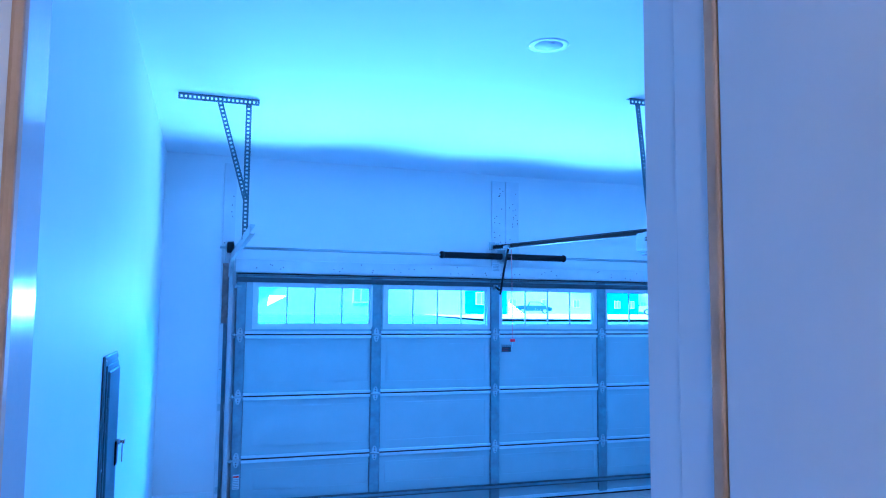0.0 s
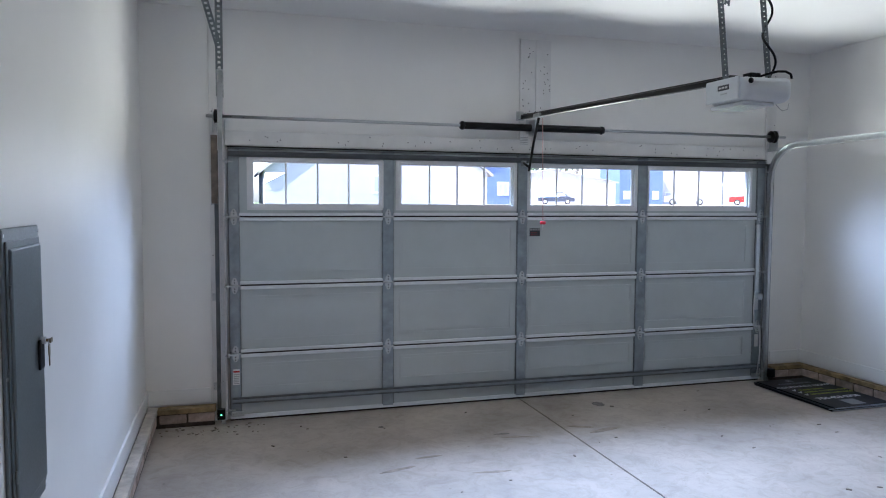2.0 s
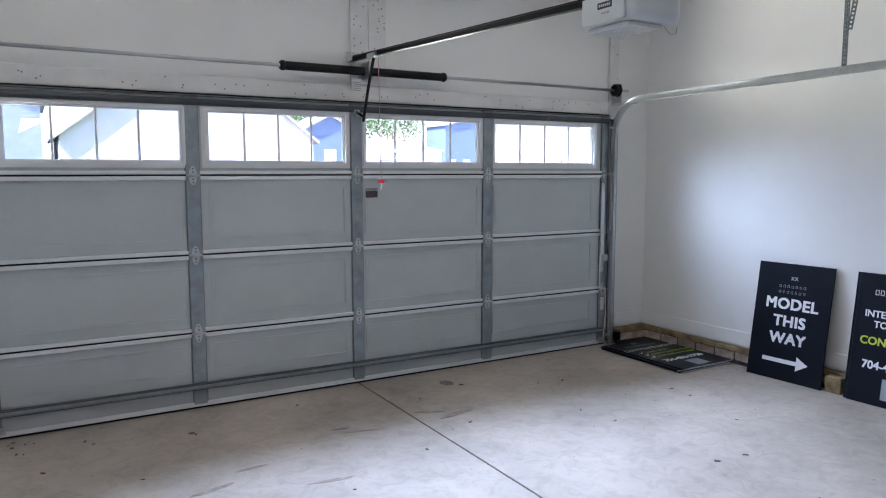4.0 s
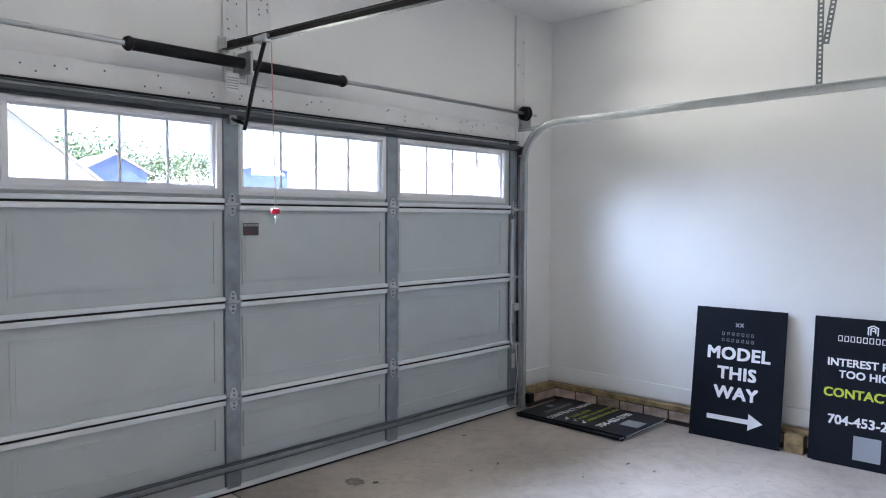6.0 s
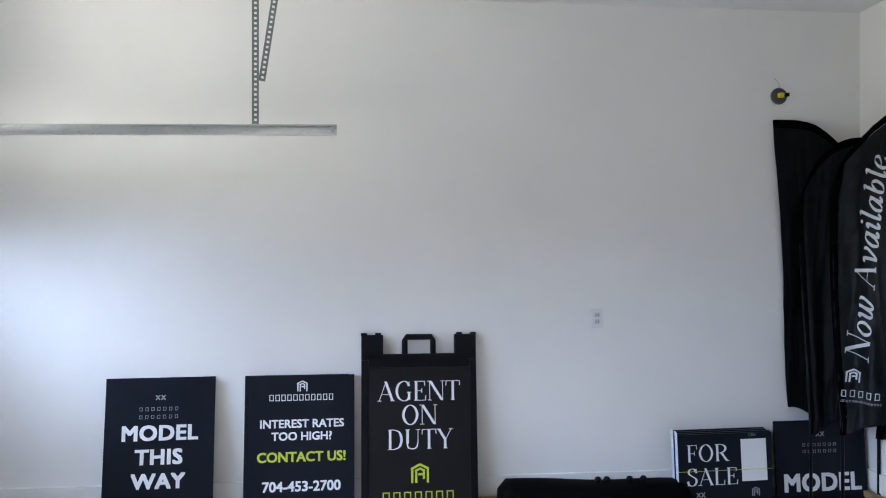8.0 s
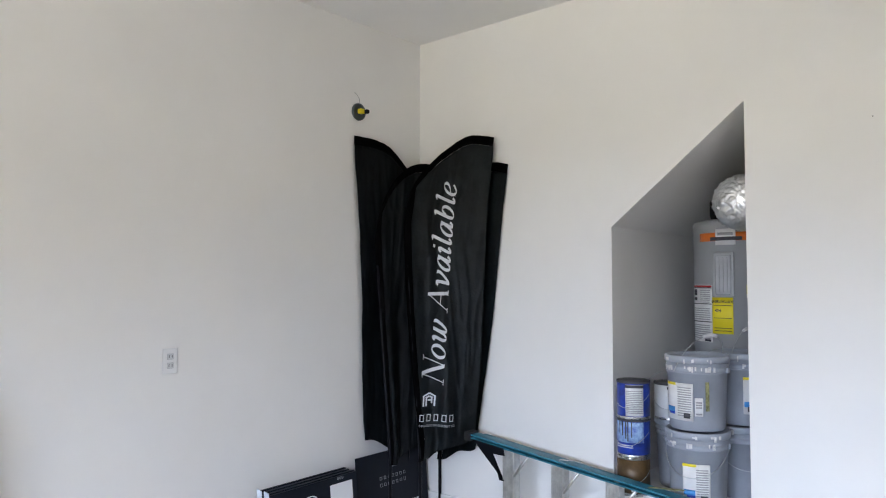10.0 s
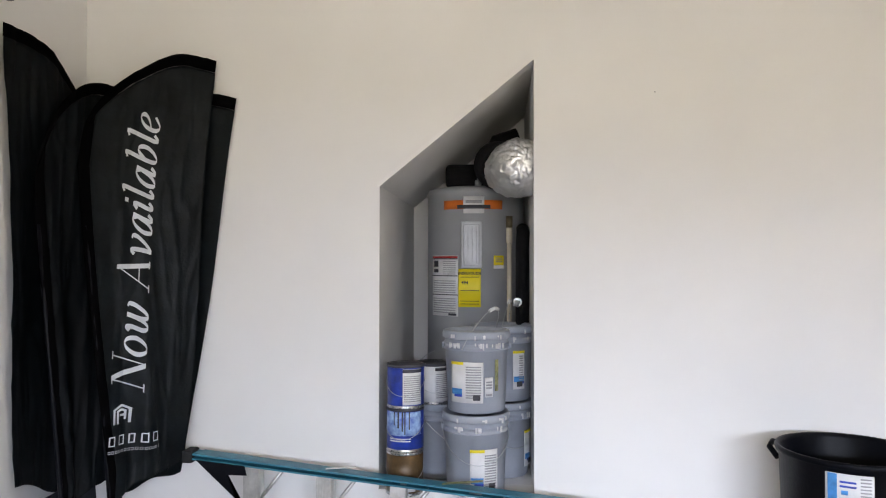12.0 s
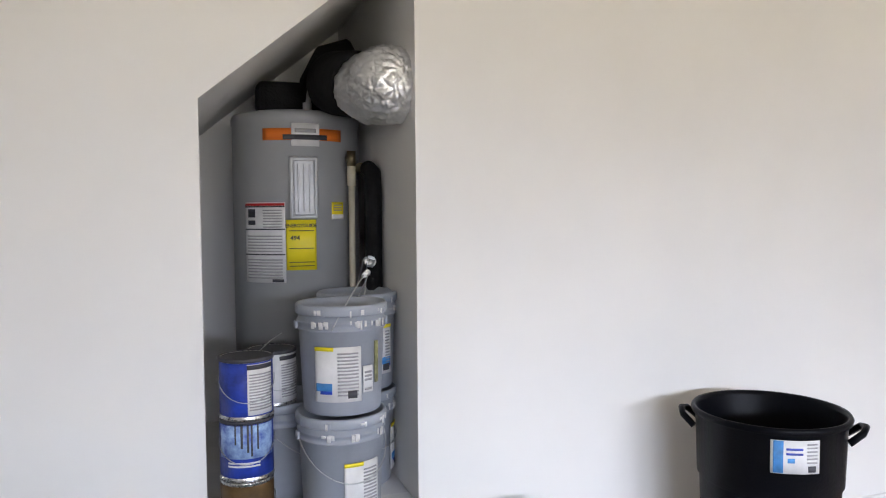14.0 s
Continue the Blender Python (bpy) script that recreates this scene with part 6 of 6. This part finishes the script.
for k in range(28):
    lay(RX - 0.060, -0.16 - 0.205 * k, 0.066, 90)
for k in range(26):
    lay(LX + 0.073, -0.18 - 0.205 * k, 0.066, 90)
for x in (-0.40, -0.195):
    lay(x, -0.053, 0.066, 0)
for x in (5.17, 5.36):
    lay(x, -0.053, 0.066, 0)
for k in range(22):
    lay(RX - 0.18 - 0.205 * k, BY + 0.048, 0.066, 0)
# loose block ends and floor litter
blk = thing("timber_offcut", "short sawn timber blocks on the ledge end", "timber", pose(5.40, -1.99, 0))
part("block", soft_box(-0.045, 0.03, -0.06, 0.06, 0.0, 0.06, 0.004), LUMBER, blk)
part("block", soft_box(-0.045, 0.03, -0.06, 0.06, 0.061, 0.12, 0.004), LUMBER, blk)
lit = bmesh.new()
rl = random.Random(21)
for k in range(34):
    x, y = rl.uniform(0.0, 4.6), rl.uniform(-3.0, -0.15)
    s = rl.uniform(0.004, 0.016)
    m = Matrix.Translation((x, y, 0)) @ Matrix.Rotation(rl.uniform(0, 6.28), 4, "Z")
    box(lit, -s, s, -s * 0.4, s * 0.4, 0.0, rl.uniform(0.002, 0.008), m)
for k in range(40):
    x, y = rl.uniform(-0.5, 0.3), rl.uniform(-0.35, -0.08)
    s = rl.uniform(0.004, 0.012)
    m = Matrix.Translation((x, y, 0)) @ Matrix.Rotation(rl.uniform(0, 6.28), 4, "Z")
    box(lit, -s, s, -s * 0.5, s * 0.5, 0.0, rl.uniform(0.002, 0.007), m)
tagged(mesh_object("floor_debris", lit, DIRTCHIP), "small dark chips and grit on the slab", "debris", kind="stuff")


def stain(x, y, rx, ry, turn, seed, material=None, words="dark oily stain on the concrete"):
    r = random.Random(seed)
    pts = [(math.cos(a) * rx * r.uniform(0.75, 1.15), math.sin(a) * ry * r.uniform(0.75, 1.15)) for a in (2 * math.pi * k / 18 for k in range(18))]
    ob = mesh_object("floor_stain", prism(pts, 0.0012, Matrix.Translation((x, y, 0.0004)) @ Matrix.Rotation(radians(turn), 4, "Z")), material or STAINM)
    tagged(ob, words, "stain", kind="stuff")


STAINM = mat("oil_stain", (0.20, 0.18, 0.165), 0.6, var=0.3, scale=25)
stain(3.04, -0.335, 0.055, 0.07, 10, 1)
stain(1.12, -0.46, 0.022, 0.02, 0, 3)
stain(1.95, -0.86, 0.060, 0.010, -8, 5)
for sx, sy, rx, ry, turn, seed in ((2.74, -0.98, 0.14, 0.030, 12, 6), (2.60, -0.86, 0.11, 0.018, -25, 7), (2.06, -0.96, 0.16, 0.012, -12, 8), (1.30, -1.18, 0.10, 0.016, 5, 9), (1.05, -1.35, 0.13, 0.02, 14, 10), (1.62, -1.55, 0.12, 0.015, -6, 11)):
    stain(sx, sy, rx, ry, turn, seed, SMUDGE, "faint brown smudge on the concrete")

# ---- outside ----
gr = bmesh.new()
prof = [(0.30, -0.02), (7.0, -0.25), (9.5, -0.25), (18.0, 1.45), (60.0, 1.55), (900.0, 1.6)]
for (ya, za), (yb, zb) in zip(prof, prof[1:]):
    for xa, xb in ((-700, -3), (-3, 8), (8, 700)):
        gr.faces.new([gr.verts.new(p) for p in ((xa, ya, za), (xb, ya, za), (xb, yb, zb), (xa, yb, zb))])
gr.faces.new([gr.verts.new(p) for p in ((-700, -900, -0.3), (700, -900, -0.3), (700, 0.30, -0.3), (-700, 0.30, -0.3))])
bmesh.ops.remove_doubles(gr, verts=gr.verts, dist=0.001)
bmesh.ops.recalc_face_normals(gr, faces=gr.faces)
structure("ground", gr, GRASS, "green lawn rising across the street", "ground")
dv = bmesh.new()
v = [dv.verts.new(p) for p in ((-0.4, 0.32, 0.0), (5.4, 0.32, 0.0), (5.4, 6.0, -0.20), (-0.4, 6.0, -0.20))]
dv.faces.new(v)
structure("driveway", dv, DRIVE, "pale concrete driveway", "driveway")
structure("road", boxes((-300, 300, 6.0, 11.0, -0.35, -0.235)), ASPHALT, "asphalt street", "road")
# out-of-view slab with overhang, added to keep direct sun off the door windows
structure("roof_light_block", boxes((LX - 0.6, RX + 0.6, -9.0, 0.7, CZ + 0.21, CZ + 0.5)), ROOFM, "unseen roof slab added over the garage to block sun and sky", "roof")


def house(x, y, z, w, d, h, gable, wallm, label, turn=0, windows=3):
    hs = thing("house", label, "house", pose(x, y, z, 0, 0, turn))
    part("wall", prism([(-w / 2, 0), (w / 2, 0), (w / 2, h), (0, h + gable), (-w / 2, h)], d, Matrix(((1, 0, 0, 0), (0, 0, 1, 0), (0, 1, 0, 0), (0, 0, 0, 1)))), wallm, hs)
    sl = boxes(*[(-w / 2 - 0.01, w / 2 + 0.01, -0.006, -0.002, k * 0.2 + 0.02, k * 0.2 + 0.03) for k in range(int(h / 0.2))])
    part("siding_lap", sl, wallm, hs)
    ln = math.hypot(w / 2, gable)
    for sg in (-1, 1):
        bm = bmesh.new()
        box(bm, -0.35, ln + 0.02, -0.35, d + 0.3, 0.0, 0.14, Matrix.Translation((sg * w / 2, 0, h)) @ (Matrix.Rotation(math.pi, 4, "Z") if sg > 0 else Matrix.Identity(4)) @ Matrix.Translation((0, -d if sg > 0 else 0, 0)) @ Matrix.Rotation(-math.atan2(gable, w / 2), 4, "Y"))
        part("roof", bm, ROOFM, hs)
    for k in range(windows):
        cx = -w / 2 + w * (k + 0.5) / windows
        wf = part("window", boxes((cx - 0.55, cx + 0.55, -0.06, -0.003, 0.9, 2.1)), TRIM, hs, "white framed window")
        part("pane", boxes((cx - 0.45, cx - 0.04, -0.07, -0.062, 1.0, 2.0), (cx + 0.04, cx + 0.45, -0.07, -0.062, 1.0, 2.0)), DARKGLASS, wf)
    return hs


house(9.4, 40, 1.4, 14.6, 9, 2.3, 5.7, SIDINGSHADE, "pale sided house with a shade-toned front and steep gable across the street", 0, 1)
house(-5.2, 42, 1.5, 13, 9, 4.2, 2.4, PALEBLUE, "pale blue sided house with grey roof", 0, 2)
house(23.7, 55, 1.5, 5.1, 6, 3.7, 1.35, BLUESIDE, "small blue gabled house across the street", 0, 1)
house(59.7, 90, 1.5, 7.4, 6, 7.2, 0.8, BLUESIDE, "blue sided two-storey house", 0, 3)
house(43.0, 86, 1.5, 20, 8, 3.2, 1.6, SIDING, "low pale house with a pale roof", 0, 4)
house(77.0, 94, 1.5, 24, 9, 7.4, 1.8, SIDING, "long pale house down the street", 0, 6)
house(114.0, 94, 1.5, 36, 9, 9.8, 2.6, SIDING, "pale two-storey house down the street", 0, 7)
structure("bare_lot", prism([(9.4, 18.2), (120, 18.2), (180, 140), (34, 140)], 0.03, Matrix.Translation((0, 0, 1.54))), DIRT, "pale bare earth building lot", "ground")


def tree(x, y, z, h, seed):
    t = thing("tree", "broad green leafy tree behind the houses", "tree", pose(x, y, z), "background trees")
    r = random.Random(seed)
    tr = bmesh.new()
    tube(tr, [(0, 0, 0), (0.1, 0, h * 0.3), (0.0, 0.1, h * 0.6)], [0.3, 0.22, 0.1], 8)
    tops = []
    for k in range(7):
        a = r.uniform(0, 6.28)
        e = (math.cos(a) * h * 0.28, math.sin(a) * h * 0.28, h * r.uniform(0.55, 0.85))
        tube(tr, [(0, 0, h * 0.35), tuple(c * 0.6 for c in e), e], [0.12, 0.08, 0.04], 6)
        tops.append(e)
    part("trunk", tr, BARK, t)
    cr = bmesh.new()
    for e in tops + [(0, 0, h * 0.8)]:
        for k in range(120):
            d = Vector((r.gauss(0, 1), r.gauss(0, 1), r.gauss(0, 0.8))) * h * 0.11
            p = Vector(e) + d
            q = Vector((r.uniform(-1, 1), r.uniform(-1, 1), r.uniform(-0.5, 1))).normalized()
            s = q.orthogonal().normalized() * 0.28
            w = q.cross(s).normalized() * 0.16
            cr.faces.new([cr.verts.new(p + v) for v in (-s, w, s, -w)])
    part("crown", cr, LEAF, t)
    return t


for tx, ty, th, seed in ((35.0, 99, 11.5, 1), (39.5, 102, 12.5, 4), (45.0, 100, 9.5, 2), (51.0, 98, 11.0, 3)):
    tree(tx, ty, 1.5, th, seed)


def car(x, y, z, turn, paint, label, truck=False):
    c = thing("parked_car", label, "car", pose(x, y, z, 0, 0, turn))
    roof = [(-2.2, 0.35), (2.2, 0.35), (2.25, 0.75), (1.5, 0.95), (0.8, 1.48), (-0.5, 1.5), (-0.75 if truck else -1.5, 1.0), (-2.2, 0.95)]
    p = prism(roof, 1.7, Matrix(((1, 0, 0, 0), (0, 0, 1, -0.85), (0, 1, 0, 0), (0, 0, 0, 1))))
    part("body", p, paint, c)
    for sg in (-1, 1):
        part("window", prism([(-0.55 if truck else -1.25, 1.0), (1.25, 1.0), (0.75, 1.40), (-0.45, 1.42)], 0.02, Matrix(((1, 0, 0, 0), (0, 0, 1, sg * 0.862 - 0.01), (0, 1, 0, 0), (0, 0, 0, 1)))), DARKGLASS, c)
        for wx in (-1.35, 1.35):
            w = part("wheel", rods(([(wx, sg * 0.87, 0.34), (wx, sg * 0.66, 0.34)], 0.34), seg=20), RUBBER, c)
            part("rim", rods(([(wx, sg * 0.885, 0.34), (wx, sg * 0.872, 0.34)], 0.20), seg=16), STEEL, w)


car(38.5, 75, 1.57, -25, CARDARK, "dark pickup truck parked on the far lot", True)
car(46.4, 60, 1.57, -35, CARSILVER, "silver car parked on the far lot")
car(54.6, 60, 1.57, -39, CARRED, "red pickup truck parked on the far lot", True)
